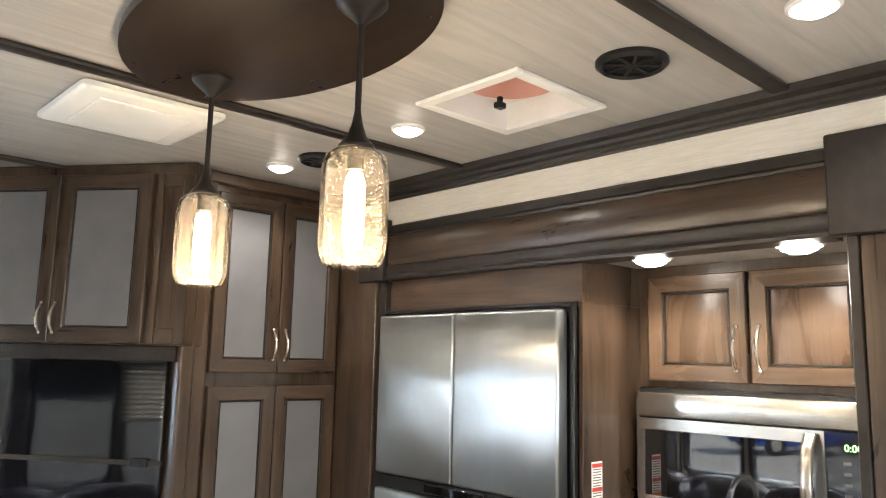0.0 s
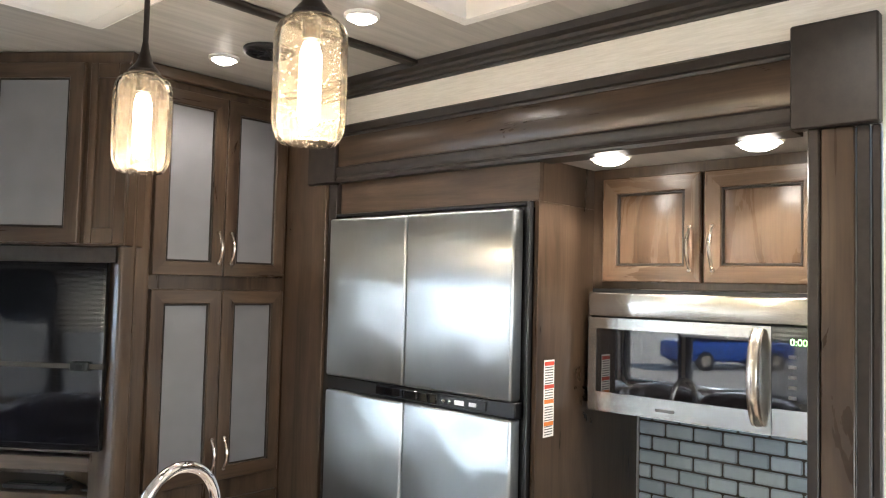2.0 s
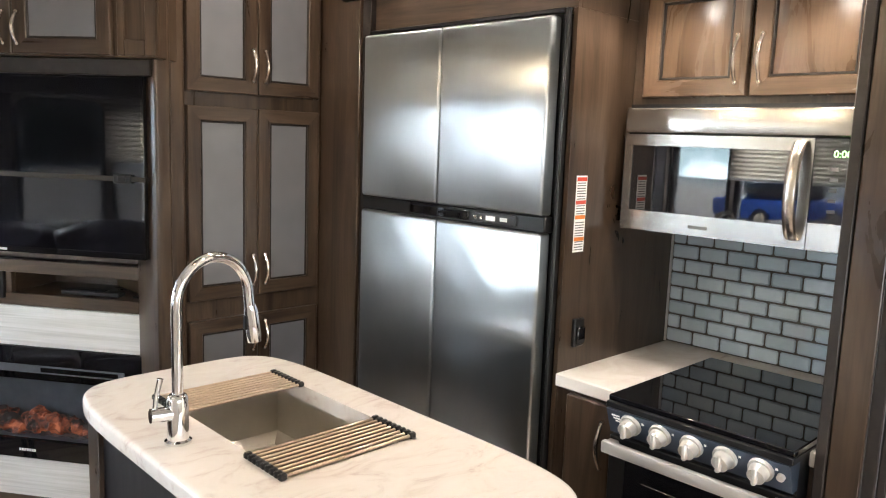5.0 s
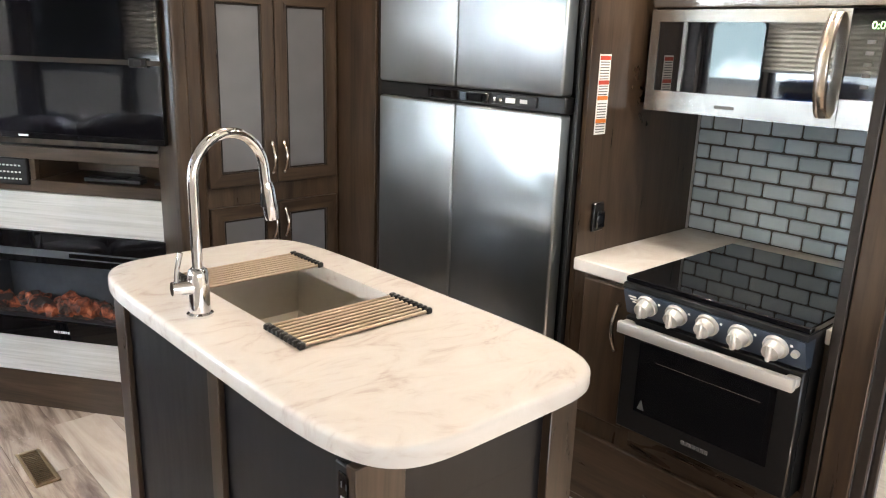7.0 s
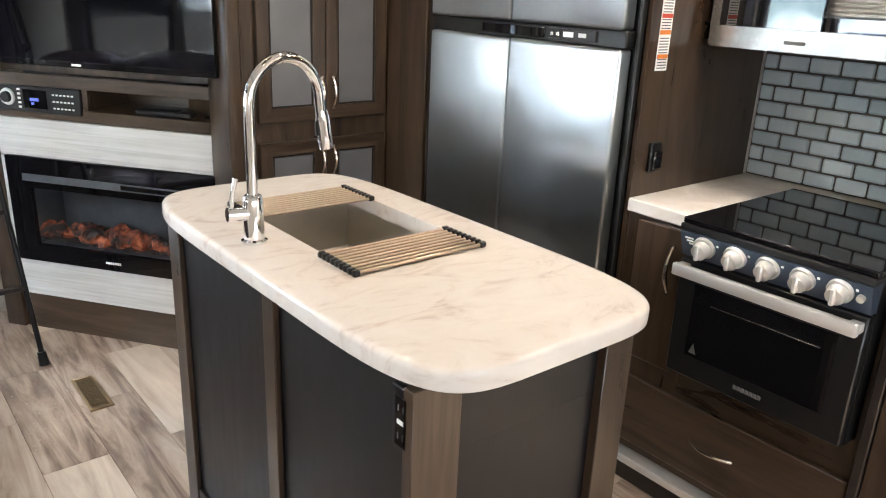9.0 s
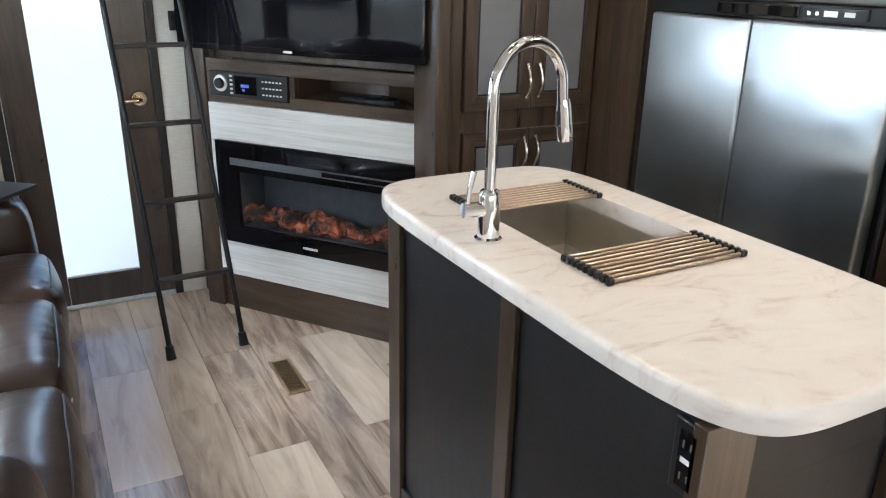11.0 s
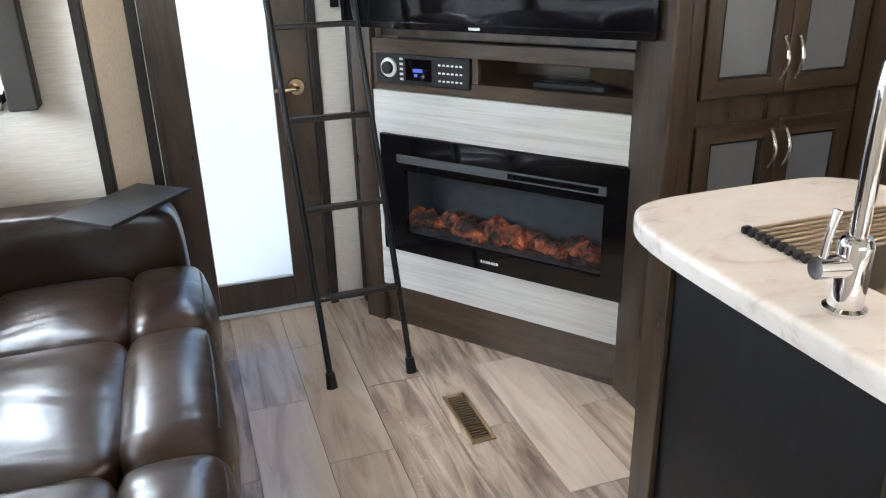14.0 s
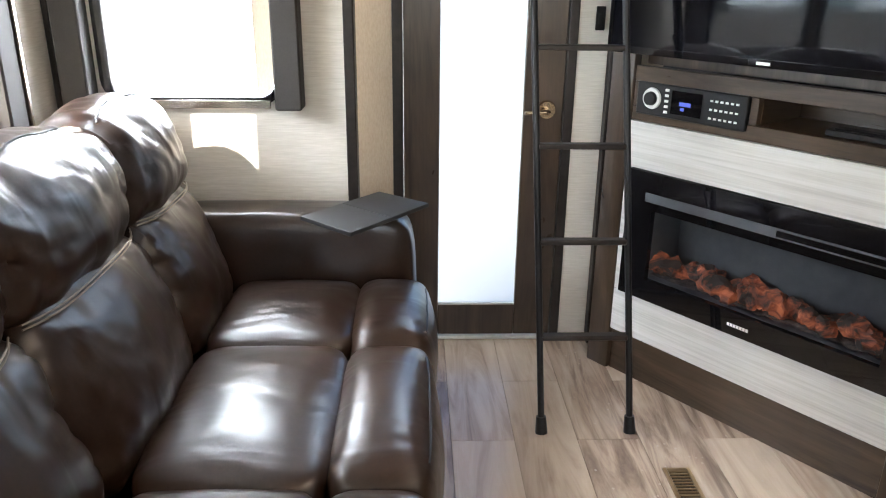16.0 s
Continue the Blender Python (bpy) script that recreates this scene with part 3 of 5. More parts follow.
part("shelf_rail", boxes((0.0, 0.0, 0.930, 1.02, 0.025, 0.976), (0.0, 0.0, 1.056, 1.02, 0.025, 1.105), (0.412, 0.0, 0.976, 0.437, 0.024, 1.056), (0.0, 0.001, 0.976, 0.02, 0.024, 1.056), bevel=0.002), M_WOODH, media, "", WM)
part("niche", boxes((0.437, 0.02, 0.962, 1.03, 0.26, 0.976), (0.437, 0.02, 1.056, 1.03, 0.26, 1.07), (0.425, 0.026, 0.976, 0.4365, 0.25, 1.056), (1.021, 0.031, 0.976, 1.03, 0.25, 1.056), (0.425, 0.25, 0.97, 1.03, 0.26, 1.06)), M_WOODH, media, "open niche lined in walnut", WM)
part("back_panel", boxes((-0.001, 0.06, 1.106, 1.0195, 0.075, 1.795)), M_WOODV, media, "", WM)
part("plinth", boxes((-0.001, 0.012, 0.0, 1.0195, 0.03, 0.166)), M_WOODH, media, "walnut plinth", WM)
part("carcass", boxes((-0.09, 0.27, 0.0, 1.08, 0.29, 1.80)), M_CHAR, media, "", WM)
upper = thing("overhead_cabinet", at(WM, 0.5, 0.0, 1.85), "walnut overhead cabinet with frosted grey doors", "cabinet")
part("body", boxes((-0.25, -0.128, 1.842, 1.128, 0.28, CEIL - 0.003), bevel=0.004), M_WOODV, upper, "", WM)
part("light_rail", boxes((-0.25, -0.110, 1.785, 1.085, 0.07, 1.840), bevel=0.003), M_TRIM, upper, "dark rail under the cabinet", WM)
for s0, s1, hs in ((0.235, 0.598, 0.574), (0.604, 0.967, 0.628), (-0.134, 0.229, -0.110)):
    cabinet_door(upper, WM, s0, s1, -0.150, 1.848, 2.460, M_FROST, (hs, -0.150, 1.880, 1.985))
part("filler_panel", boxes((0.985, -0.140, 1.848, 1.010, -0.1285, 2.46), (1.085, -0.140, 1.848, 1.126, -0.1285, 2.46), (1.0105, -0.139, 1.848, 1.0845, -0.129, 1.90), (1.0105, -0.139, 2.41, 1.0845, -0.129, 2.46), bevel=0.002), M_WOODV, upper, "narrow framed filler panel", WM)

fire = thing("electric_fireplace", at(WM, 0.5, 0, 0.33), "black glass electric fireplace with glowing logs, whitewashed surround", "fireplace")
part("surround_top", boxes((0.0, -0.006, 0.774, 1.0195, 0.02, 0.928), bevel=0.0015), M_WASH, fire, "whitewashed board", WM)
part("surround_bottom", boxes((0.0, -0.006, 0.167, 1.0195, 0.02, 0.326), bevel=0.0015), M_WASH, fire, "whitewashed board", WM)
part("surround_side", boxes((0.978, -0.006, 0.328, 1.0195, 0.02, 0.7725), bevel=0.0015), M_WASH, fire, "whitewashed board", WM)
part("surround_side", boxes((0.0, -0.006, 0.328, 0.0245, 0.02, 0.7725), bevel=0.0015), M_WASH, fire, "whitewashed board", WM)
f0, f1, g0, g1 = 0.026, 0.976, 0.328, 0.772
i0, i1, j0, j1 = 0.130, 0.898, 0.402, 0.646
part("glass_frame", boxes((f0, -0.016, g0, i0, 0.004, g1), (i1, -0.016, g0, f1, 0.004, g1), (i0, -0.016, g0, i1, 0.004, j0), (i0, -0.016, j1, i1, 0.004, g1)), M_BGLASS, fire, "black glass front", WM)
part("heater_slot", boxes((0.100, -0.019, 0.674, 0.905, -0.0155, 0.704), bevel=0.001), M_SLATE, fire, "heater outlet slot", WM)
part("control_strip", boxes((0.560, -0.0205, 0.680, 0.88, -0.0188, 0.698)), M_BGLASS, fire, "touch control strip", WM)
for q in ((i0, 0.16, j0, i1, 0.17, j1), (i0, 0.0045, j0 - 0.01, i1, 0.165, j0), (i0, 0.0045, j1, i1, 0.165, j1 + 0.01), (i0 - 0.008, 0.0045, j0, i0, 0.165, j1), (i1, 0.0045, j0, i1 + 0.008, 0.165, j1)):
    part("firebox_panel", boxes(q), M_SLATE, fire, "dark firebox panel", WM)
bm = bmesh.new()
rng = random.Random(4)
bmesh.ops.create_grid(bm, x_segments=60, y_segments=10, size=0.5)
for v in bm.verts:
    v.co = Vector(((i0 + i1) / 2 + v.co.x * (i1 - i0), 0.01 + (v.co.y + 0.5) * 0.14, j0 + 0.014 + 0.012 * noise.noise(v.co * 22)))
part("ash_bed", bm, M_ASH, fire, "grey ash bed", WM)
for s, dd, L, r, tilt, turn in ((0.165, 0.05, 0.13, 0.036, 4, 10), (0.27, 0.09, 0.16, 0.024, -10, 20), (0.345, 0.05, 0.20, 0.036, 12, -12), (0.43, 0.09, 0.13, 0.030, -24, 25), (0.475, 0.04, 0.10, 0.022, 20, -30), (0.58, 0.06, 0.22, 0.038, 10, 12), (0.69, 0.04, 0.13, 0.024, 14, -14), (0.74, 0.09, 0.12, 0.024, -12, 20), (0.825, 0.05, 0.16, 0.034, 18, -10)):
    bm = bmesh.new()
    n = 18
    q = Euler((0, radians(tilt), radians(turn))).to_matrix()
    pts = [Vector((s, dd, j0 + 0.044)) + q @ Vector(((k / n - 0.5) * L, 0.006 * math.sin(k * 0.8 + s * 9), 0.004 * math.cos(k * 1.0))) for k in range(n + 1)]
    tube(bm, pts, [r * (0.40 + 0.60 * math.sin(math.pi * (k + 1.2) / (n + 2.4))) for k in range(n + 1)], 16)
    for v in bm.verts:
        mid = min(pts, key=lambda p: (p - v.co).length)
        v.co += (v.co - mid) * (0.55 * noise.noise(v.co * 55) + 0.35 * noise.noise(v.co * 140))
    part("log", bm, M_EMBER, fire, "charred orange ceramic log", WM)
part("maker_mark", boxes(*[(0.452 + k * 0.0105, -0.0168, 0.356, 0.460 + k * 0.0105, -0.0155, 0.366) for k in range(7)]), M_PAPER, fire, "small white maker's mark", WM)

# ---- television ----
tv = thing("television", at(WM, 0.5, 0, 1.14), "large black flat television with a strap across it", "television")
t0, t1, tb, tt = -0.052, 1.045, 1.150, 1.790
part("housing", boxes((t0, -0.086, tb, t1, -0.03, tt), bevel=0.004), M_BLACK, tv, "", WM)
part("bezel", boxes((t0, -0.091, tb, t1, -0.0865, tb + 0.022), (t0, -0.091, tt - 0.012, t1, -0.0865, tt), (t0, -0.091, tb + 0.022, t0 + 0.012, -0.0865, tt - 0.012), (t1 - 0.012, -0.091, tb + 0.022, t1, -0.0865, tt - 0.012), bevel=0.001), M_BGLASS, tv, "glossy bezel", WM)
part("screen", boxes((t0 + 0.012, -0.0885, tb + 0.022, t1 - 0.012, -0.0868, tt - 0.012)), M_SCREEN, tv, "dark glossy screen", WM)
part("mount", boxes((0.30, -0.03, 1.30, 0.70, 0.059, 1.60)), M_BLACK, tv, "", WM)
part("badge", boxes((0.46, -0.0925, tb + 0.007, 0.50, -0.0908, tb + 0.015)), M_PAPER, tv, "small pale badge", WM)
strap = thing("retaining_strap", at(WM, 0.5, -0.09, 1.43), "black webbing strap buckled across the television", "strap")
part("webbing", boxes((t0 - 0.004, -0.0945, 1.425, t1 + 0.004, -0.0922, 1.442), (t1 + 0.0045, -0.094, 1.425, t1 + 0.007, 0.055, 1.442)), M_PAD, strap, "", WM)
part("buckle", boxes((0.935, -0.106, 1.418, 1.00, -0.0945, 1.449), (0.955, -0.110, 1.424, 0.985, -0.106, 1.443), bevel=0.003), M_BLACK, strap, "plastic side buckle", WM)

# ---- stereo ----
stereo = thing("stereo_unit", at(WM, 0.22, 0, 0.96), "black stereo control panel with a silver dial", "stereo")
part("faceplate", boxes((0.022, -0.012, 0.955, 0.410, 0.02, 1.058), bevel=0.003), M_BLACK, stereo, "", WM)
bm = rod(bmesh.new(), (0.082, -0.012, 1.010), (0.082, -0.018, 1.010), 0.034, 0.032, 32)
dial_rim = part("dial_ring", bm, M_ALU, stereo, "chrome ring", WM)
part("dial", rod(bmesh.new(), (0.082, -0.018, 1.010), (0.082, -0.030, 1.010), 0.022, 0.020, 28), M_BLACK, dial_rim, "black dial", WM)
part("display", boxes((0.155, -0.0135, 0.972, 0.262, -0.0118, 1.044)), M_BGLASS, stereo, "", WM)
part("readout", boxes((0.185, -0.0142, 1.000, 0.225, -0.0134, 1.012), (0.19, -0.0142, 0.985, 0.203, -0.0134, 0.995)), M_BLUE, stereo, "blue lit readout", WM)
for k in range(5):
    part("button", boxes((0.130, -0.0145, 0.970 + k * 0.017, 0.143, -0.0118, 0.978 + k * 0.017)), M_PAPER, stereo, "", WM)
for r in range(3):
    for c in range(6):
        part("button", boxes((0.290 + c * 0.017, -0.0145, 0.975 + r * 0.026, 0.299 + c * 0.017, -0.0118, 0.981 + r * 0.026)), M_PAPER, stereo, "", WM)
remote = lone("remote_control", boxes((0.62, 0.03, 0.9775, 0.86, 0.075, 0.995), (0.64, 0.034, 0.995, 0.80, 0.07, 1.001), bevel=0.003), M_BLACK, "black disc player lying in the niche", "remote", "", WM)
lone("remote_control", boxes((0.84, 0.02, 0.9775, 0.95, 0.045, 0.988), bevel=0.003), M_BLACK, "small black remote in the niche", "remote", "", WM @ Matrix.Translation((0.07, 0.02, 0)))

# ---- door in the north wall ----
door = thing("door_1", (0.2, DY, 0), "dark walnut door with a tall frosted pane", "door", kind="structure")
part("stile", boxes((-0.085, DY - 0.002, 0.02, 0.044, DY + 0.035, 2.0), bevel=0.003), M_WOODV, door)
part("stile", boxes((0.345, DY - 0.002, 0.02, 0.488, DY + 0.035, 2.0), bevel=0.003), M_WOODV, door)
part("rail", boxes((0.0445, DY - 0.002, 0.02, 0.3445, DY + 0.035, 0.148), bevel=0.003), M_WOODV, door)
part("rail", boxes((0.0445, DY - 0.002, 1.90, 0.3445, DY + 0.035, 2.0), bevel=0.003), M_WOODV, door)
pane = part("pane", boxes((0.045, DY + 0.012, 0.149, 0.344, DY + 0.020, 1.899)), M_FROSTDOOR, door, "frosted pane lit by daylight")
pane.visible_shadow = False
part("pane_bead", boxes((0.0445, DY + 0.001, 0.148, 0.3445, DY + 0.011, 0.154)), M_WHITE, door)
part("frame", boxes((-0.124, DY - 0.014, 0.0, -0.087, DY + 0.05, 2.03), (0.490, DY - 0.014, 0.0, 0.5235, DY + 0.05, 2.03), (-0.087, DY - 0.013, 2.002, 0.490, DY + 0.05, 2.03), bevel=0.003), M_TRIM, door, "dark door frame")
handle = part("handle", rod(bmesh.new(), (0.428, DY - 0.003, 0.918), (0.428, DY - 0.018, 0.918), 0.034, 0.030, 28), M_BRASS, door, "warm metal lever handle")
part("lever", tube(bmesh.new(), [(0.428, DY - 0.016, 0.918), (0.428, DY - 0.050, 0.918), (0.418, DY - 0.056, 0.917), (0.385, DY - 0.057, 0.915), (0.345, DY - 0.054, 0.914)], [0.010, 0.009, 0.010, 0.009, 0.008], 12), M_BRASS, handle)
lone("light_switch", boxes((0.580, DY - 0.016, 1.195, 0.612, DY - 0.0085, 1.275), (0.587, DY - 0.020, 1.215, 0.605, DY - 0.016, 1.255), bevel=0.002), M_BLACK, "black rocker switch on the pale wall strip", "switch")
ROOM("trim_door_side", boxes((0.632, DY - 0.05, 0, 0.650, DY - 0.001, CEIL - 0.02), (0.652, DY - 0.07, 0, 0.672, DY - 0.001, CEIL - 0.02), bevel=0.004), M_TRIM, "dark upright trims beside the media wall")
# Threshold is pale to draw the line of daylight under the door.
ROOM("trim_threshold", boxes((-0.087, DY - 0.010, 0.0, 0.490, DY + 0.05, 0.014), bevel=0.004), M_ALU, "door threshold, pale to stand in for light under the door")

# ---- ladder ----
lad = thing("loft_ladder", (0.5, 3.13, 0), "slim black metal loft ladder leaning on the cabinet", "ladder")
LT, LB = (3.46, 2.05), (3.13, 0.0)


def rail_at(left, z):
    k = z / LT[1]
    return Vector(((0.36 if left else 0.645) + k * (-0.098 if left else -0.128), LB[0] + k * (LT[0] - LB[0]), z))


for left in (True, False):
    r = part("rail", tube(bmesh.new(), [rail_at(left, 0.02), rail_at(left, 1.0), rail_at(left, 2.05)], 0.0105, 14), M_BLACK, lad, "black tube rail")
    part("foot", rod(bmesh.new(), rail_at(left, 0.0), rail_at(left, 0.055), 0.020, 0.016, 16), M_BLACK, r, "rubber foot")
for z in (0.316, 0.615, 0.900, 1.180, 1.460, 1.740, 2.0):
    a, c = rail_at(True, z), rail_at(False, z)
    part("rung", boxes((a.x + 0.006, a.y - 0.016, z - 0.008, c.x - 0.006, a.y + 0.016, z + 0.008), bevel=0.003), M_TRIM, lad, "flat dark rung")
for s in (0.262, 0.517):
    part("hook", tube(bmesh.new(), [(s, 3.46, 2.04), (s, 3.50, 2.10), (s, 3.58, 2.11), (s, 3.62, 2.05)], 0.009, 10), M_BLACK, lad)
lone("loft_rail", rod(bmesh.new(), (0.05, 3.60, 2.075), (0.62, 3.60, 2.075), 0.012), M_BLACK, "black hanging rail that holds the ladder", "rail")

# ---- floor register ----
reg = thing("floor_register", (0.73, 2.80, 0), "bronze slotted floor register set in the planks", "vent")
part("frame", boxes((0.690, 2.660, 0.0, 0.703, 2.935, 0.006), (0.760, 2.660, 0.0, 0.773, 2.935, 0.006), (0.703, 2.660, 0.0, 0.760, 2.680, 0.006), (0.703, 2.915, 0.0, 0.760, 2.935, 0.006), bevel=0.0015), M_BRONZE, reg)
part("well", boxes((0.703, 2.680, 0.0003, 0.760, 2.915, 0.0012)), M_BLACK, reg)
for k in range(17):
    part("slat", boxes((0.703, 2.684 + k * 0.0137, 0.001, 0.760, 2.690 + k * 0.0137, 0.005)), M_BRONZE, reg)

# ---- island ----
CX, CY, HA, HB = 1.092, 1.492, 0.320, 0.654
isl = thing("kitchen_island", (CX, CY, 0), "charcoal and walnut kitchen island", "island")
part("body", boxes((0.806, 0.942, 0.0, 1.362, 1.985, 0.700)), M_CHAR, isl, "charcoal side boards")
for q in ((0.806, 0.942, 0.7002, 0.91, 1.985, 0.871), (1.315, 0.942, 0.7002, 1.362, 1.985, 0.871), (0.9102, 0.942, 0.7002, 1.3148, 1.27, 0.871), (0.9102, 1.94, 0.7002, 1.3148, 1.985, 0.871)):
    part("apron", boxes(q), M_CHAR, isl, "charcoal apron board")
for y0, y1 in ((1.925, 1.995), (1.398, 1.450)):
    part("stile", boxes((0.791, y0, 0.0, 0.8055, y1, 0.870), bevel=0.002), M_WOODV, isl, "walnut stile")
part("corner_post", boxes((0.793, 0.915, 0.0, 0.900, 0.9415, 0.870), bevel=0.002), M_WOODV, isl, "walnut corner post")
part("corner_post", boxes((1.290, 0.918, 0.0, 1.376, 0.9415, 0.870), bevel=0.002), M_WOODV, isl, "walnut corner post")
part("base_rail", boxes((0.795, 0.944, 0.0, 0.8055, 1.397, 0.075), (0.795, 1.451, 0.0, 0.8055, 1.924, 0.075), (0.901, 0.924, 0.0, 1.289, 0.9415, 0.075), bevel=0.002), M_TRIM, isl)
top = thing("island_countertop", (CX, CY, 0.872), "glossy white marbled countertop with bowed edges", "countertop")
N = 96
loop = []
for k in range(N):
    a = 2 * math.pi * k / N
    c, s = math.cos(a), math.sin(a)
    e = 2 / 5.8
    loop.append((CX + HA * math.copysign(abs(c) ** e, c), CY + HB * math.copysign(abs(s) ** e, s)))
SK = (0.948, 1.300, 1.292, 1.905)
bm = bmesh.new()


def ring_at(z, grow):
    return [bm.verts.new((CX + (x - CX) * (1 + grow / HA), CY + (y - CY) * (1 + grow / HB), z)) for x, y in loop]


def hole_at(z):
    return [bm.verts.new((x, y, z)) for x, y in ((SK[0], SK[1]), (SK[2], SK[1]), (SK[2], SK[3]), (SK[0], SK[3]))]


outer = [ring_at(z, g) for z, g in ((0.872, -0.006), (0.876, -0.001), (0.884, 0), (0.903, 0), (0.908, -0.001), (0.912, -0.0035), (0.9142, -0.0075), (0.915, -0.012), (0.915, -0.020))]
inner = [hole_at(0.872), hole_at(0.915)]
for a, c in zip(outer, outer[1:]):
    for k in range(N):
        bm.faces.new((a[k], a[(k + 1) % N], c[(k + 1) % N], c[k]))
for k in range(4):
    bm.faces.new((inner[0][k], inner[1][k], inner[1][(k + 1) % 4], inner[0][(k + 1) % 4]))
for ro, ri in ((outer[0], inner[0]), (outer[-1], inner[1])):
    es = [bm.edges.get((ro[k], ro[(k + 1) % N])) for k in range(N)] + [bm.edges.get((ri[k], ri[(k + 1) % 4])) for k in range(4)]
    bmesh.ops.triangle_fill(bm, use_beauty=True, use_dissolve=False, edges=es)
part("slab", bm, M_TOP, top)
sink = thing("kitchen_sink", (1.12, 1.6, 0.70), "deep stainless undermount sink", "sink")
bm = bmesh.new()
x0, y0, x1, y1 = SK
bt = 0.712
lo = [bm.verts.new(v) for v in ((x0 + 0.02, y0 + 0.02, bt), (x1 - 0.02, y0 + 0.02, bt), (x1 - 0.02, y1 - 0.02, bt), (x0 + 0.02, y1 - 0.02, bt))]
mi = [bm.verts.new(v) for v in ((x0 - 0.004, y0 - 0.004, bt + 0.03), (x1 + 0.004, y0 - 0.004, bt + 0.03), (x1 + 0.004, y1 + 0.004, bt + 0.03), (x0 - 0.004, y1 + 0.004, bt + 0.03))]
hi = [bm.verts.new((v.co.x, v.co.y, 0.8715)) for v in mi]
bm.faces.new(lo)
for a, c in ((lo, mi), (mi, hi)):
    for k in range(4):
        bm.faces.new((a[k], a[(k + 1) % 4], c[(k + 1) % 4], c[k]))
part("basin", bm, M_BASIN, sink, "brushed steel basin")
part("drain", lathe(bmesh.new(), (1.12, 1.6, bt + 0.001), [(0.045, 0.0), (0.042, 0.004), (0.030, 0.002), (0.001, 0.001)]), M_CHROME, sink, "chrome drain")
for y0, y1 in ((1.757, 1.915), (1.292, 1.445)):
    rack = thing("drying_rack", (1.1, (y0 + y1) / 2, 0.915), "roll-up steel drying rack with black ends across the sink", "drying rack", "racks over the sink")
    n = 9
    for k in range(n):
        y = y0 + 0.008 + k * (y1 - y0 - 0.016) / (n - 1)
        part("bar", rod(bmesh.new(), (0.935, y, 0.9225), (1.278, y, 0.9225), 0.0040, seg=10), M_RACK, rack, "steel bar")
        for x in (0.932, 1.281):
            part("end_cap", boxes((x - 0.009, y - 0.0066, 0.9155, x + 0.009, y + 0.0066, 0.930), bevel=0.003), M_BLACK, rack, "black rubber end")

fau = thing("kitchen_faucet", (0.842, 1.592, 0.915), "chrome gooseneck pull-down faucet", "faucet")
fx, fy = 0.857, 1.613
part("base", lathe(bmesh.new(), (fx, fy, 0.915), [(0.001, 0), (0.030, 0.0), (0.030, 0.006), (0.024, 0.010), (0.0235, 0.10), (0.020, 0.110), (0.014, 0.114), (0.001, 0.114)]), M_CHROME, fau)
R = 0.096
arch = [(fx, fy, 1.02), (fx, fy, 1.12), (fx, fy, 1.225)] + [(fx + R - R * math.cos(a), fy + 0.03 * (1 - math.cos(a)) / 2, 1.225 + R * 1.05 * math.sin(a)) for a in (math.pi * k / 18 for k in range(1, 18))]
arch += [(fx + 2 * R + 0.001, fy + 0.03, 1.215), (fx + 2 * R + 0.004, fy + 0.03, 1.19)]
part("neck", tube(bmesh.new(), arch, 0.0125, 18), M_CHROME, fau)
hx, hy = fx + 2 * R + 0.005, fy + 0.03
head = part("spray_head", tube(bmesh.new(), [(hx, hy, 1.20), (hx + 0.002, hy, 1.185), (hx + 0.010, hy, 1.125), (hx + 0.012, hy, 1.108)], [0.0135, 0.0165, 0.0185, 0.0165], 18), M_CHROME, fau)
part("spray_button", boxes((hx - 0.016, hy - 0.007, 1.140, hx - 0.007, hy + 0.007, 1.175), bevel=0.003), M_BLACK, head, "black spray button")
lev = part("lever_hub", rod(bmesh.new(), (fx - 0.015, fy, 0.985), (fx - 0.060, fy + 0.006, 0.987), 0.017, 0.016, 20), M_CHROME, fau)
part("lever", tube(bmesh.new(), [(fx - 0.050, fy + 0.005, 0.995), (fx - 0.046, fy + 0.006, 1.03), (fx - 0.036, fy + 0.006, 1.068)], [0.006, 0.0055, 0.007], 12), M_CHROME, lev)

out1 = thing("outlet", (0.80, 0.95, 0.78), "black double outlet on the island's side", "outlet")
part("plate", boxes((0.796, 0.917, 0.738, 0.8053, 0.978, 0.862), bevel=0.003), M_BLACK, out1)
part("insert", boxes((0.793, 0.931, 0.752, 0.7962, 0.964, 0.848), bevel=0.001), M_BGLASS, out1, "glossy black insert")
for z in (0.772, 0.826):
    for y in (0.940, 0.954):
        part("slot", boxes((0.7924, y - 0.0015, z - 0.006, 0.7932, y + 0.0015, z + 0.006)), M_INK, out1)
part("reset_button", boxes((0.7916, 0.939, 0.796, 0.7932, 0.956, 0.804)), M_PAPER, out1, "pale reset button")

# ---- refrigerator ----
FX = 1.912
ref = thing("refrigerator", (2.25, 1.89, 0), "four-door stainless steel refrigerator", "refrigerator")
part("body", boxes((1.968, 1.440, 0.16, 2.60, 2.333, 1.985)), M_BLACK, ref, "black cabinet")
part("kick_panel", boxes((1.972, 1.440, 0.0, 2.10, 2.333, 0.159)), M_BLACK, ref)
for z0, z1 in ((1.392, 1.977), (0.17, 1.340)):
    for y0, y1 in ((1.458, 1.911), (1.917, 2.325)):
        part("door", boxes((FX, y0, z0, 1.966, y1, z1), bevel=0.010, seg=4), M_STEEL, ref, "brushed steel door")
part("handle_rail", boxes((FX + 0.012, 1.450, 1.341, 1.966, 2.328, 1.391), bevel=0.004), M_BLACK, ref, "black handle rail")
part("grip", boxes((FX + 0.001, 1.76, 1.350, FX + 0.0118, 2.05, 1.384), bevel=0.004), M_BGLASS, ref)
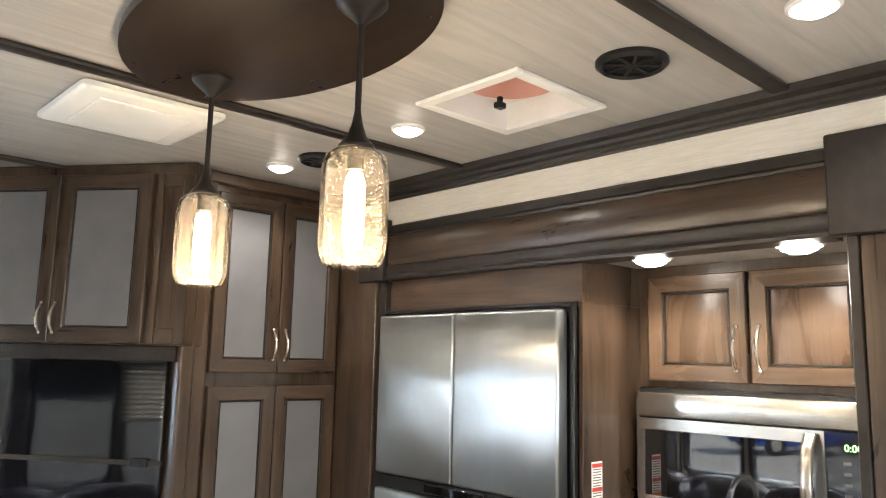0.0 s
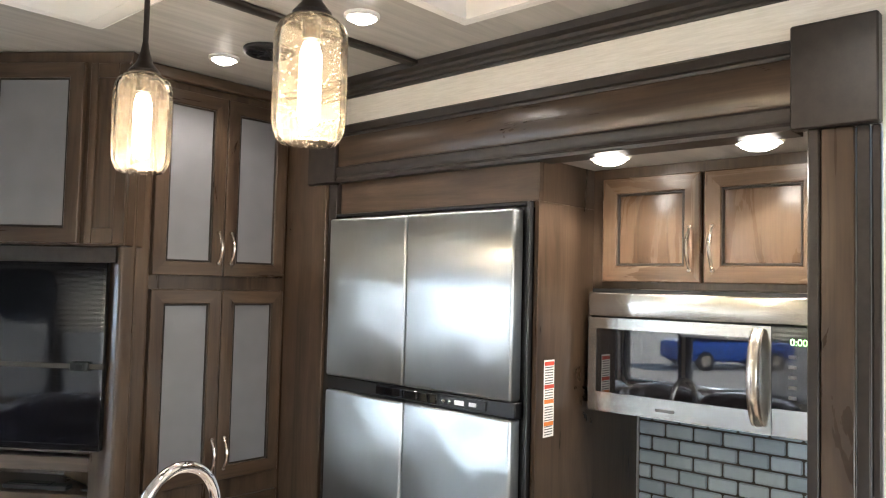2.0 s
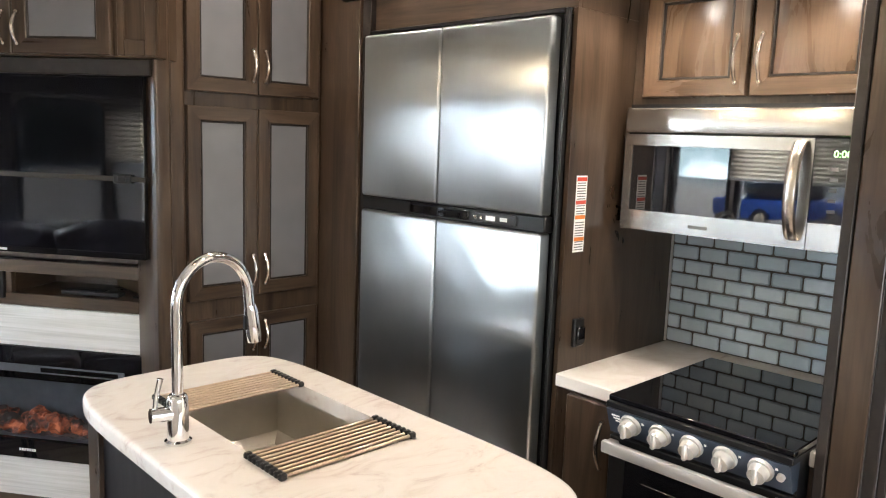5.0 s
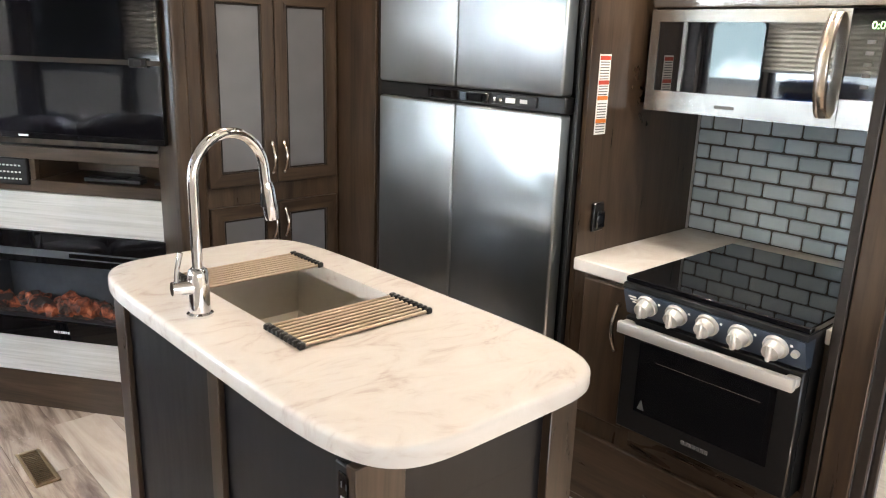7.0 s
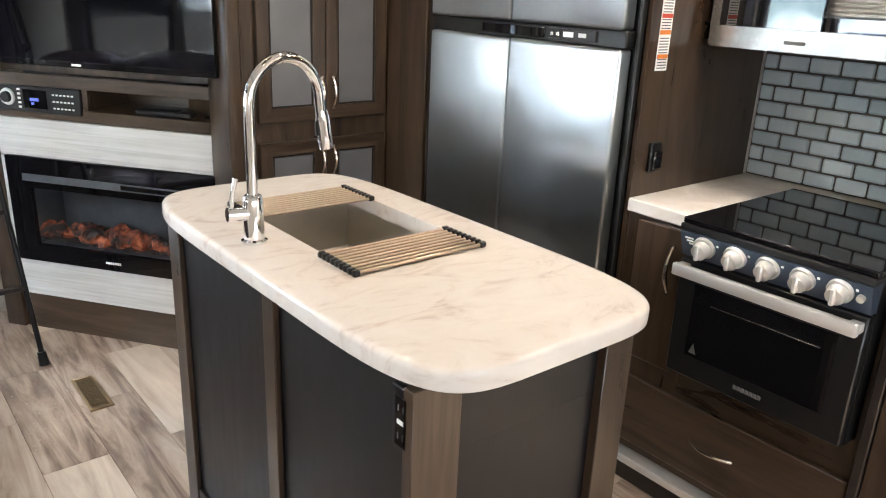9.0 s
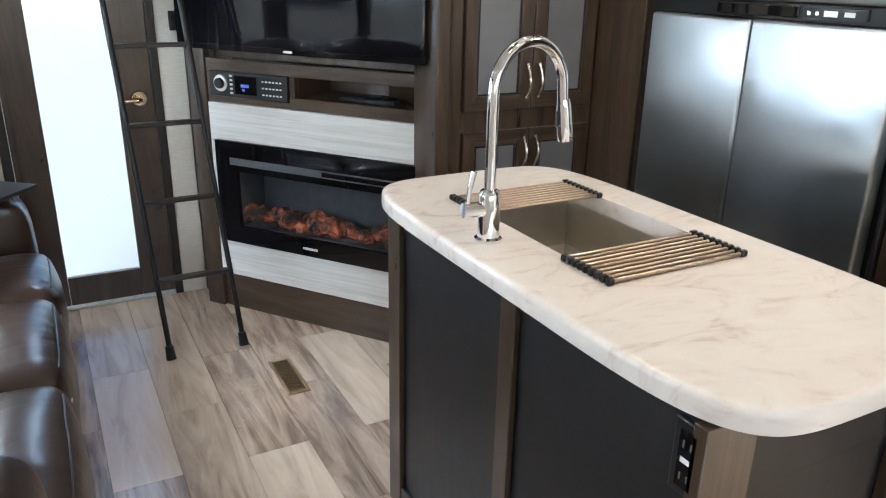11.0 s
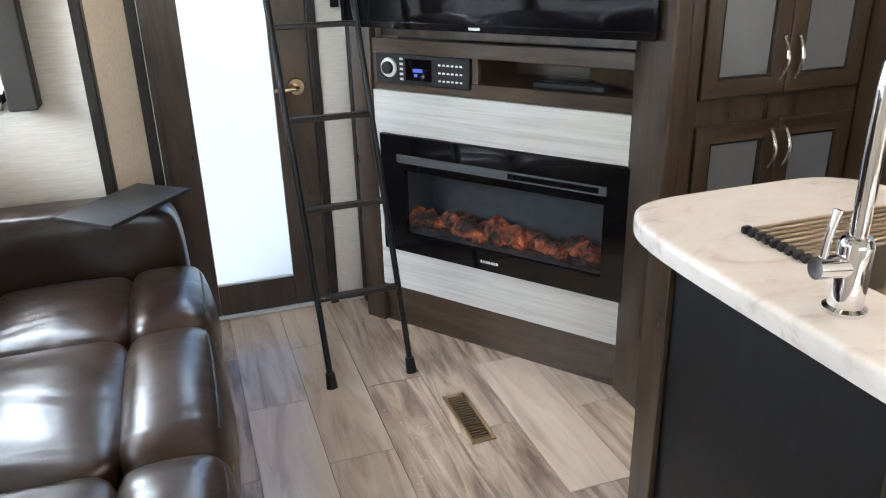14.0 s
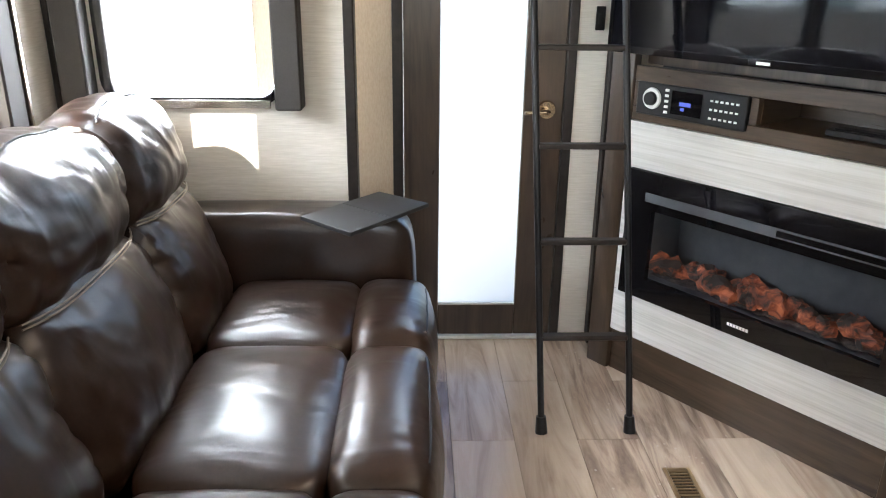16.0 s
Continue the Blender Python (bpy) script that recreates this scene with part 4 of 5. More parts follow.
ctl = part("control_panel", boxes((FX + 0.002, 1.555, 1.352, FX + 0.0118, 1.745, 1.384), bevel=0.002), M_BLACK, ref)
part("display", boxes((FX + 0.0008, 1.640, 1.360, FX + 0.0018, 1.680, 1.375), (FX + 0.0008, 1.59, 1.362, FX + 0.0018, 1.62, 1.374)), M_PAPER, ctl, "pale display marks")
for y in (1.70, 1.725):
    part("button", rod(bmesh.new(), (FX + 0.0018, y, 1.367), (FX - 0.001, y, 1.367), 0.006, seg=14), M_NICKEL, ctl)
ROOM("trim_fridge_frame", boxes((1.950, 1.425, 0, 1.9675, 1.4385, 1.999), (1.950, 1.4385, 1.9865, 1.9675, 2.334, 1.999), bevel=0.002), M_BLACK, "black frame round the refrigerator")
ROOM("wall_fridge_header", boxes((1.972, 1.409, 2.0005, 1.99, 2.334, 2.119)), M_WOODH, "walnut board over the refrigerator")
ROOM("wall_fridge_side", boxes((1.972, 1.4085, 0, 2.617, 1.4245, 2.000)), M_WOODV, "walnut panel between refrigerator and stove")
ROOM("wall_fridge_side_top", boxes((1.991, 1.4085, 2.0005, 2.617, 1.4245, 2.131)), M_WOODV, "walnut panel between refrigerator and stove")

# ---- stove alcove ----
oc = thing("wall_cabinet", (2.4, 1.0, 1.76), "walnut wall cabinet with raised panel doors", "cabinet")
part("body", boxes((2.286, 0.600, 1.740, 2.616, 1.407, 2.131)), M_WOODV, oc)
cabinet_door(oc, KM, -1.362, -1.032, 2.264, 1.762, 2.096, M_WOODLIT, (-1.062, 2.264, 1.80, 1.93), raised=True)
cabinet_door(oc, KM, -1.022, -0.692, 2.264, 1.762, 2.096, M_WOODLIT, (-0.992, 2.264, 1.80, 1.93), raised=True)
mw = thing("microwave", (2.4, 1.0, 1.355), "stainless over-range microwave with a dark window", "microwave")
X = 2.205
part("body", boxes((X + 0.022, 0.605, 1.356, 2.616, 1.372, 1.7385)), M_BLACK, mw)
part("vent_hood", boxes((X - 0.004, 0.605, 1.652, X + 0.0215, 1.372, 1.727), bevel=0.006, seg=3), M_STEELH, mw, "brushed steel vent strip")
y0, y1, z0, z1 = 0.806, 1.372, 1.356, 1.648
md = part("door", boxes((X, y0, z0, X + 0.0215, y1, z0 + 0.060), (X, y0, z1 - 0.034, X + 0.0215, y1, z1), (X, y1 - 0.028, z0 + 0.0605, X + 0.0215, y1, z1 - 0.0345), (X, y0, z0 + 0.0605, X + 0.0215, y0 + 0.03, z1 - 0.0345)), M_STEELH, mw, "steel door frame")
part("window", boxes((X + 0.002, y0 + 0.0305, z0 + 0.0605, X + 0.020, y1 - 0.0285, z1 - 0.0345)), M_DOORGLASS, md, "black glass window")
bm = bmesh.new()
rows = []
for k in range(15):
    u = k / 14
    out, zz = X - 0.002 - 0.044 * math.sin(math.pi * u) ** 0.6, 1.378 + 0.262 * u
    rows.append([bm.verts.new((out + dx, 0.838 + dy, zz)) for dx, dy in ((0.0, -0.012), (-0.005, -0.017), (-0.010, -0.012), (-0.012, 0.0), (-0.010, 0.012), (-0.005, 0.017), (0.0, 0.012))])
for a, c in zip(rows, rows[1:]):
    for k in range(7):
        bm.faces.new((a[k], a[(k + 1) % 7], c[(k + 1) % 7], c[k]))
bm.faces.new(rows[0])
bm.faces.new(rows[-1][::-1])
part("handle", bm, M_NICKEL, md, "wide bowed steel handle")
part("badge", boxes((X - 0.0012, 1.08, 1.377, X + 0.0005, 1.14, 1.386)), M_INK, md, "maker's badge")
cp = part("control_panel", boxes((X + 0.001, 0.606, 1.430, X + 0.0215, 0.8045, z1)), M_BGLASS, mw, "black keypad")
part("lower_trim", boxes((X, 0.606, z0, X + 0.0215, 0.8045, 1.4295), bevel=0.001), M_STEELH, mw)
for r in range(5):
    for c in range(3):
        part("key", boxes((X - 0.0006, 0.645 + c * 0.048, 1.457 + r * 0.027, X + 0.0008, 0.665 + c * 0.048, 1.466 + r * 0.027), bevel=0.0002), M_INK, cp)
txt = bpy.data.curves.new("clock_digits", "FONT")
txt.body, txt.size, txt.align_x, txt.extrude = "0:00", 0.026, "CENTER", 0.0004
dig = new("clock_digits", txt)
dig.matrix_world = Matrix.Translation((X - 0.0008, 0.735, 1.600)) @ KM @ pose(0, 0, 0, 90)
txt.materials.append(M_DIGIT)
dg = bpy.context.evaluated_depsgraph_get()
me = bpy.data.meshes.new_from_object(dig.evaluated_get(dg))
mm = dig.matrix_world.copy()
bpy.data.objects.remove(dig)
bm = bmesh.new()
bm.from_mesh(me)
part("clock_digits", bm, M_DIGIT, cp, "green clock digits 0:00", Matrix.Translation((X - 0.0008, 0.735, 1.600)) @ KM @ pose(0, 0, 0, 90))

lc = thing("base_cabinet", (2.3, 1.3, 0), "walnut base cabinet beside and under the stove", "cabinet")
part("body", boxes((1.976, 1.162, 0.10, 2.616, 1.407, 0.874)), M_WOODV, lc)
part("drawer_case", boxes((1.976, 0.587, 0.10, 2.616, 1.1615, 0.47)), M_WOODH, lc)
part("end_filler", boxes((1.976, 0.587, 0.4705, 2.616, 0.656, 0.874)), M_WOODV, lc)
slab = part("door", boxes((1.955, 1.180, 0.430, 1.975, 1.356, 0.866), bevel=0.004), M_WOODV, lc, "plain walnut slab door")
bow_handle(slab, KM, -1.222, 1.955, 0.675, 0.815)
part("drawer_front", boxes((1.955, 0.640, 0.135, 1.975, 1.350, 0.362), bevel=0.004), M_WOODH, lc)
bm = bmesh.new()
tube(bm, [(-1.005 - 0.068 + 0.136 * k / 10, 1.950 - 0.024 * math.sin(math.pi * k / 10), 0.256) for k in range(11)], 0.0062, 8)
part("drawer_handle", bm, M_NICKEL, lc, "bowed satin nickel pull", KM)
part("plinth", boxes((1.945, 0.640, 0.0, 2.00, 1.407, 0.066), bevel=0.004), M_TRIM, lc)
part("ledge", boxes((1.932, 0.640, 0.0665, 2.00, 1.407, 0.094), bevel=0.004), M_ALU, lc, "pale metal ledge strip")
lone("counter_left", boxes((1.962, 1.164, 0.875, 2.617, 1.4075, 0.915), bevel=0.004), M_KTOP, "pale stone counter beside the stove", "countertop")
lone("counter_right", boxes((1.962, 0.587, 0.875, 2.617, 0.656, 0.915), bevel=0.004), M_KTOP, "narrow pale stone counter end", "countertop")
lone("counter_strip", boxes((2.475, 0.6565, 0.875, 2.617, 1.1635, 0.915), bevel=0.003), M_KTOP, "pale stone strip behind the stove", "countertop")
rg = thing("gas_range", (2.15, 0.93, 0.47), "black gas range with glass lid and five silver knobs", "stove")
ya, yb = 0.661, 1.157
part("body", boxes((1.925, ya, 0.472, 2.474, yb, 0.900)), M_BLACK, rg)
part("lid", boxes((1.880, ya - 0.003, 0.918, 2.468, yb + 0.003, 0.934), bevel=0.003), M_BGLASS, rg, "black glass lid")
part("lid_rim", boxes((1.872, ya - 0.004, 0.900, 2.472, yb + 0.004, 0.9175), bevel=0.002), M_BLACK, rg)
bm = bmesh.new()
vs = [bm.verts.new(v) for v in ((1.868, ya, 0.899), (1.868, yb, 0.899), (1.896, yb, 0.825), (1.896, ya, 0.825), (1.926, ya, 0.899), (1.926, yb, 0.899), (1.926, yb, 0.825), (1.926, ya, 0.825))]
for f in ((0, 1, 2, 3), (4, 7, 6, 5), (0, 4, 5, 1), (3, 2, 6, 7), (0, 3, 7, 4), (1, 5, 6, 2)):
    bm.faces.new([vs[k] for k in f])
cpn = part("control_panel", bm, M_PANEL, rg, "blue-black sloped panel")
nrm = Vector((-0.935, 0, -0.354))
for k in range(5):
    c = Vector((1.880, 1.084 - k * 0.0885, 0.868))
    kn = part("knob", rod(bmesh.new(), c, c + nrm * 0.010, 0.031, 0.030, 26), M_KNOB, rg, "silver knob")
    bm = rod(bmesh.new(), c + nrm * 0.0105, c + nrm * 0.034, 0.024, 0.021, 26)
    part("knob_cap", bm, M_KNOB, kn)
    part("pointer", boxes((c.x - 0.044, c.y - 0.006, c.z - 0.030, c.x - 0.028, c.y + 0.006, c.z + 0.012), bevel=0.003), M_KNOB, kn)
    part("mark", boxes((1.8738, c.y - 0.040, 0.878, 1.8755, c.y - 0.034, 0.884)), M_PAPER, rg)
ov = part("oven_door", boxes((1.893, ya, 0.478, 1.924, yb, 0.818), bevel=0.004), M_BLACK, rg, "black oven door")
part("oven_window", boxes((1.8915, ya + 0.055, 0.545, 1.8928, yb - 0.055, 0.755)), M_BGLASS, ov, "dark oven window")
part("oven_rack", rod(bmesh.new(), (1.8905, ya + 0.09, 0.708), (1.8905, yb - 0.11, 0.708), 0.0016, seg=6), M_NICKEL, ov, "thin steel rack edge behind the glass")
part("caution_mark", prism(bmesh.new(), [(0, 0), (0.022, 0), (0.011, 0.030)], 0, 0.0008), M_INK, ov, "small grey caution triangle", Matrix.Translation((1.8908, 1.090, 0.556)) @ KM @ pose(0, 0, 0, 90))
part("igniter_button", rod(bmesh.new(), (1.884, 0.683, 0.866), (1.884 - 0.012, 0.683, 0.861), 0.010, 0.009, 16), M_KNOB, rg, "small igniter button")
part("panel_print", boxes((1.8725, 1.118, 0.880, 1.8745, 1.142, 0.884), (1.8755, 1.118, 0.872, 1.8775, 1.138, 0.876), (1.8785, 1.118, 0.864, 1.8805, 1.132, 0.868)), M_PAPER, rg, "small pale print")
part("maker_mark", boxes(*[(1.8905, 0.868 + k * 0.0115, 0.508, 1.8927, 0.877 + k * 0.0115, 0.519) for k in range(7)]), M_INK, ov, "maker's mark")
part("oven_handle", boxes((1.845, ya + 0.004, 0.778, 1.866, yb - 0.004, 0.812), (1.8665, ya + 0.004, 0.782, 1.892, ya + 0.035, 0.808), (1.8665, yb - 0.035, 0.782, 1.892, yb - 0.004, 0.808), bevel=0.005, seg=2), M_ALU, ov, "flat aluminium handle")
tiles = thing("backsplash", (2.61, 1.0, 0.916), "grey glass subway tile backsplash with dark grout", "backsplash")
part("edge_strip", boxes((2.600, 1.4035, 0.916, 2.6113, 1.4083, 1.355), bevel=0.001), M_ALU, tiles, "pale metal edge strip")
part("grout", boxes((2.6115, 0.586, 0.916, 2.6175, 1.408, 1.355)), M_GROUT, tiles, "dark grout bed")

st = thing("warning_label", (2.04, 1.407, 1.28), "white warning label with red and orange bands", "label")
part("paper", boxes((2.012, 1.4068, 1.284, 2.066, 1.4082, 1.517)), M_PAPER, st)
for z, mm in ((1.500, M_RED), (1.430, M_RED), (1.385, M_ORANGE), (1.318, M_ORANGE)):
    part("band", boxes((2.014, 1.4062, z, 2.064, 1.4067, z + 0.012)), mm, st, "coloured heading band")
for z in list(np.arange(1.445, 1.496, 0.008)) + list(np.arange(1.400, 1.426, 0.008)) + list(np.arange(1.333, 1.380, 0.008)) + list(np.arange(1.290, 1.314, 0.008)):
    part("line", boxes((2.017, 1.4064, float(z), 2.060, 1.4067, float(z) + 0.003)), M_INK, st)
po = thing("outlet", (2.05, 1.40, 1.0), "black outlet with a bowed cover on the walnut panel", "outlet")
part("plate", boxes((2.030, 1.394, 0.985, 2.082, 1.4078, 1.075), bevel=0.004), M_BLACK, po)
part("cover", boxes((2.036, 1.384, 0.995, 2.076, 1.3935, 1.050), bevel=0.004), M_BGLASS, po)

# ---- ceiling things ----
LAMPS = [(1.50, 1.704), (1.518, 0.53), (1.477, 2.391)]
for x, y in LAMPS:
    p = thing("puck_light", (x, y, CEIL - 0.02), "small round lit ceiling lamp", "ceiling lamp", "ceiling puck lights")
    part("rim", lathe(bmesh.new(), (x, y, CEIL), [(0.052, -0.001), (0.052, -0.008), (0.044, -0.013), (0.040, -0.009), (0.040, -0.001)]), M_WHITE, p, "white rim")
    part("lens", lathe(bmesh.new(), (x, y, CEIL), [(0.0395, -0.006), (0.034, -0.018), (0.018, -0.026), (0.001, -0.028)]), M_LENS, p, "glowing lens")
    spot("puck_bulb", (x, y, CEIL - 0.035), 6.4)
DOMES = [(2.05, 1.215), (2.05, 0.785)]
for x, y in DOMES:
    p = thing("dome_light", (x, y, 2.11), "round lit dome lamp under the slide ceiling", "ceiling lamp", "alcove dome lights")
    part("rim", lathe(bmesh.new(), (x, y, 2.131), [(0.062, -0.0005), (0.062, -0.008), (0.056, -0.012), (0.052, -0.008), (0.052, -0.0005)]), M_WHITE, p, "white rim")
    part("lens", lathe(bmesh.new(), (x, y, 2.131), [(0.0515, -0.006), (0.044, -0.020), (0.024, -0.029), (0.001, -0.031)]), M_LENS, p, "glowing lens")
    spot("dome_bulb", (x, y, 2.093), 6.5)
for x, y in ((1.522, 0.937), (1.525, 2.195)):
    p = thing("ceiling_speaker", (x, y, CEIL), "round black ceiling speaker vent", "speaker", "ceiling speakers")
    part("rim", lathe(bmesh.new(), (x, y, CEIL), [(0.084, -0.001), (0.084, -0.010), (0.074, -0.018), (0.068, -0.012), (0.068, -0.001)]), M_BLACK, p)
    part("grille", lathe(bmesh.new(), (x, y, CEIL), [(0.067, -0.006), (0.001, -0.006)]), M_CHAR, p)
    for k in range(4):
        a = math.pi * k / 4
        part("bar", boxes((-0.066, -0.005, -0.014, 0.066, 0.005, -0.0065), bevel=0.002), M_BLACK, p, "", pose(x, y, CEIL, 0, 0, math.degrees(a)))
rv = thing("roof_vent", (1.545, 1.33, CEIL), "white roof vent hatch with a tinted lid", "vent")
a0, a1, b0, b1 = 1.360, 1.730, 1.146, 1.514
part("frame", boxes((a0, b0, CEIL - 0.012, a0 + 0.03, b1, CEIL - 0.001), (a1 - 0.03, b0, CEIL - 0.012, a1, b1, CEIL - 0.001), (a0 + 0.03, b0, CEIL - 0.012, a1 - 0.03, b0 + 0.03, CEIL - 0.001), (a0 + 0.03, b1 - 0.03, CEIL - 0.012, a1 - 0.03, b1, CEIL - 0.001), bevel=0.003), M_WHITE, rv)
part("lining", boxes((a0 + 0.03, b0 + 0.03, CEIL - 0.0105, a0 + 0.036, b1 - 0.03, CEIL + 0.075), (a1 - 0.036, b0 + 0.03, CEIL - 0.0105, a1 - 0.03, b1 - 0.03, CEIL + 0.075), (a0 + 0.036, b0 + 0.03, CEIL - 0.0105, a1 - 0.036, b0 + 0.036, CEIL + 0.075), (a0 + 0.036, b1 - 0.036, CEIL - 0.0105, a1 - 0.036, b1 - 0.03, CEIL + 0.075)), M_WHITE, rv)
part("lid", boxes((a0 + 0.036, b0 + 0.036, CEIL + 0.068, a1 - 0.036, b1 - 0.036, CEIL + 0.074)), M_WHITE, rv)
part("fan_opening", lathe(bmesh.new(), (1.545, 1.33, CEIL + 0.0665), [(0.14, 0.0), (0.13, -0.010), (0.001, -0.012)]), M_PINK, rv, "tinted round lid")
part("crank", boxes((1.600, 1.42, CEIL + 0.040, 1.615, 1.435, CEIL + 0.064), (1.592, 1.415, CEIL + 0.022, 1.623, 1.44, CEIL + 0.040), bevel=0.003), M_BLACK, rv, "black crank knob")
ac = thing("air_return", (0.855, 2.19, CEIL), "white plastic air conditioner ceiling panel", "vent")
part("plate", boxes((0.655, 1.985, CEIL - 0.024, 1.056, 2.392, CEIL - 0.001), bevel=0.018, seg=3), M_WHITE, ac)
part("grille", boxes((0.72, 2.05, CEIL - 0.029, 0.99, 2.33, CEIL - 0.0245), bevel=0.004), M_WHITE, ac)

med = thing("pendant_medallion", (0.85, 1.41, 2.48), "oval dark walnut ceiling board that holds two pendants", "ceiling board")
part("board", prism(bmesh.new(), [(0.85 + 0.272 * math.cos(2 * math.pi * k / 72), 1.41 + 0.468 * math.sin(2 * math.pi * k / 72)) for k in range(72)], CEIL - 0.024, CEIL - 0.001, 0.003), M_WOODD, med)
for k in (20, 75, 130, 200, 255, 310):
    part("screw", lathe(bmesh.new(), (0.85 + 0.25 * math.cos(radians(k)), 1.41 + 0.44 * math.sin(radians(k)), CEIL - 0.0245), [(0.005, 0), (0.004, -0.002), (0.0005, -0.0025)], 10), M_TRIM, med)
for x, y in ((0.868, 1.705), (0.876, 1.115)):
    p = thing("pendant_lamp", (x, y, CEIL - 0.025), "seeded amber glass pendant lamp on a dark rod", "pendant lamp", "pendants over the island")
    part("canopy", lathe(bmesh.new(), (x, y, CEIL - 0.0245), [(0.050, 0), (0.050, -0.008), (0.040, -0.020), (0.020, -0.036), (0.009, -0.046), (0.007, -0.05)]), M_TRIM, p, "dark cup")
    part("rod", rod(bmesh.new(), (x, y, 2.235), (x, y, 2.44), 0.0062), M_TRIM, p)
    part("socket", lathe(bmesh.new(), (x, y, 0), [(0.0065, 2.262), (0.010, 2.240), (0.018, 2.215), (0.034, 2.196), (0.034, 2.190), (0.016, 2.188), (0.016, 2.15), (0.001, 2.15)]), M_TRIM, p, "flared dark socket")
    prof = [(0.030, 2.188), (0.045, 2.184), (0.056, 2.174), (0.062, 2.158), (0.063, 2.14), (0.063, 2.012), (0.060, 1.992), (0.054, 1.978), (0.048, 1.971)]
    prof += [(r - 0.0025, h) for r, h in prof[::-1]]
    gl = part("shade", lathe(bmesh.new(), (x, y, 0), prof, 40), M_AMBER, p, "clear amber seeded glass")
    gl.visible_shadow = False
    part("bulb", lathe(bmesh.new(), (x, y, 0), [(0.001, 2.149), (0.013, 2.145), (0.019, 2.125), (0.019, 2.02), (0.015, 2.005), (0.001, 1.998)], 20), M_BULB, p, "glowing tube bulb")
    lamp("pendant_bulb", (x, y, 1.955), 2.2, 0.02, (1.0, 0.78, 0.5))

# ---- windows of the sofa slide ----


def window(name, m, s0, s1, z0, z1, label):
    """A window with rounded black frame, pane and sill rail; front at d = 0."""
    w = thing(name, at(m, (s0 + s1) / 2, 0, z0), label, "window", kind="structure")
    r, t = 0.06, 0.024
    out = []
    for cs, cz, a0 in ((s1 - r, z1 - r, 0), (s0 + r, z1 - r, 90), (s0 + r, z0 + r, 180), (s1 - r, z0 + r, 270)):
        for k in range(7):
            a = radians(a0 + 15 * k)
            out.append((math.cos(a), math.sin(a), cs, cz))
    bm = bmesh.new()
    rows = []
    for rr, d in ((r + t, 0.004), (r + t, -0.016), (r, -0.016), (r - 0.008, -0.004), (r - 0.008, 0.045)):
        rows.append([bm.verts.new((cs + rr * c, d, cz + rr * s)) for c, s, cs, cz in out])
    n = len(out)
    for a, c in zip(rows, rows[1:]):
        for k in range(n):
            bm.faces.new((a[k], a[(k + 1) % n], c[(k + 1) % n], c[k]))
    part("frame", bm, M_BGLASS, w, "rounded black frame", m)
    g = part("pane", boxes((s0 + 0.005, 0.030, z0 + 0.005, s1 - 0.005, 0.035, z1 - 0.005)), M_PANE, w, "clear pane", m)
    g.visible_shadow = False
    part("sill", boxes((s0 + 0.04, -0.026, z0 - 0.034, s1 - 0.02, -0.0165, z0 - 0.006), bevel=0.003), M_NICKEL, w, "metal sill rail", m)
    return w


NM = Matrix.Translation((0, SY, 0))
LM = Matrix(((0, -1, 0, SX), (1, 0, 0, 0), (0, 0, 1, 0), (0, 0, 0, 1)))
window("window_1", NM, W1[0], W1[1], W1[2], W1[3], "black framed window with rounded corners")
window("window_2", LM, W2[0], W2[1], W2[2], W2[3], "black framed window behind the sofa")
window("window_3", LM, W3[0], W3[1], W3[2], W3[3], "wide black framed window behind the sofa")


def lambrequin(m, s0, s1, zb, zt, arm, label):
    v = thing("window_valance", at(m, (s0 + s1) / 2, 0, zb), label, "valance")
    part("leg", boxes((s0 - arm, -0.085, zb, s0 + 0.004, -0.002, zt), bevel=0.006), M_PAD, v, "", m)
    part("leg", boxes((s1 - 0.004, -0.085, zb, s1 + arm, -0.002, zt), bevel=0.006), M_PAD, v, "", m)
    part("head", boxes((s0 - arm, -0.100, zt + 0.001, s1 + arm, -0.002, zt + 0.16), bevel=0.006), M_PAD, v, "", m)
    return v


lambrequin(NM, W1[0] - 0.042, W1[1] + 0.008, 0.955, 1.80, 0.082, "dark padded valance round the window")
lambrequin(LM, W3[0] - 0.04, W2[1] + 0.04, 0.955, 1.79, 0.09, "dark padded valance round the wide window")
part("edge_strip", boxes((W2[1] + 0.131, -0.092, 0.93, W2[1] + 0.145, -0.004, 1.79), bevel=0.002), M_NICKEL, [o for o in scene.objects if o.name.startswith("window_valance")][-1], "metal edge strip", LM)

# Unseen blind, added to block stray sun on the sofa arm and end wall.
shade = thing("sun_blocking_blind", (SX + 0.03, 1.87, 1.42), "unseen pleated blind added to block sun through the wide window", "blind")
bm = bmesh.new()
rows = [[bm.verts.new((SX + 0.028 + (0.010 if k % 2 else 0.0), y, 1.41 + 0.38 * k / 24)) for y in (1.40, 2.635)] for k in range(25)]
for a, c in zip(rows, rows[1:]):
    bm.faces.new((a[0], a[1], c[1], c[0]))
bmesh.ops.solidify(bm, geom=bm.faces, thickness=0.002)
part("fabric", bm, M_CREAM, shade, "pleated cream fabric", None, False)
part("bottom_rail", boxes((SX + 0.024, 1.40, 1.392, SX + 0.044, 2.635, 1.409), bevel=0.003), M_ALU, shade, "pale metal bottom rail")

# ---- sofa ----
sofa = thing("reclining_sofa", (-0.5, 2.4, 0), "dark brown leather reclining sofa with padded backs", "sofa")


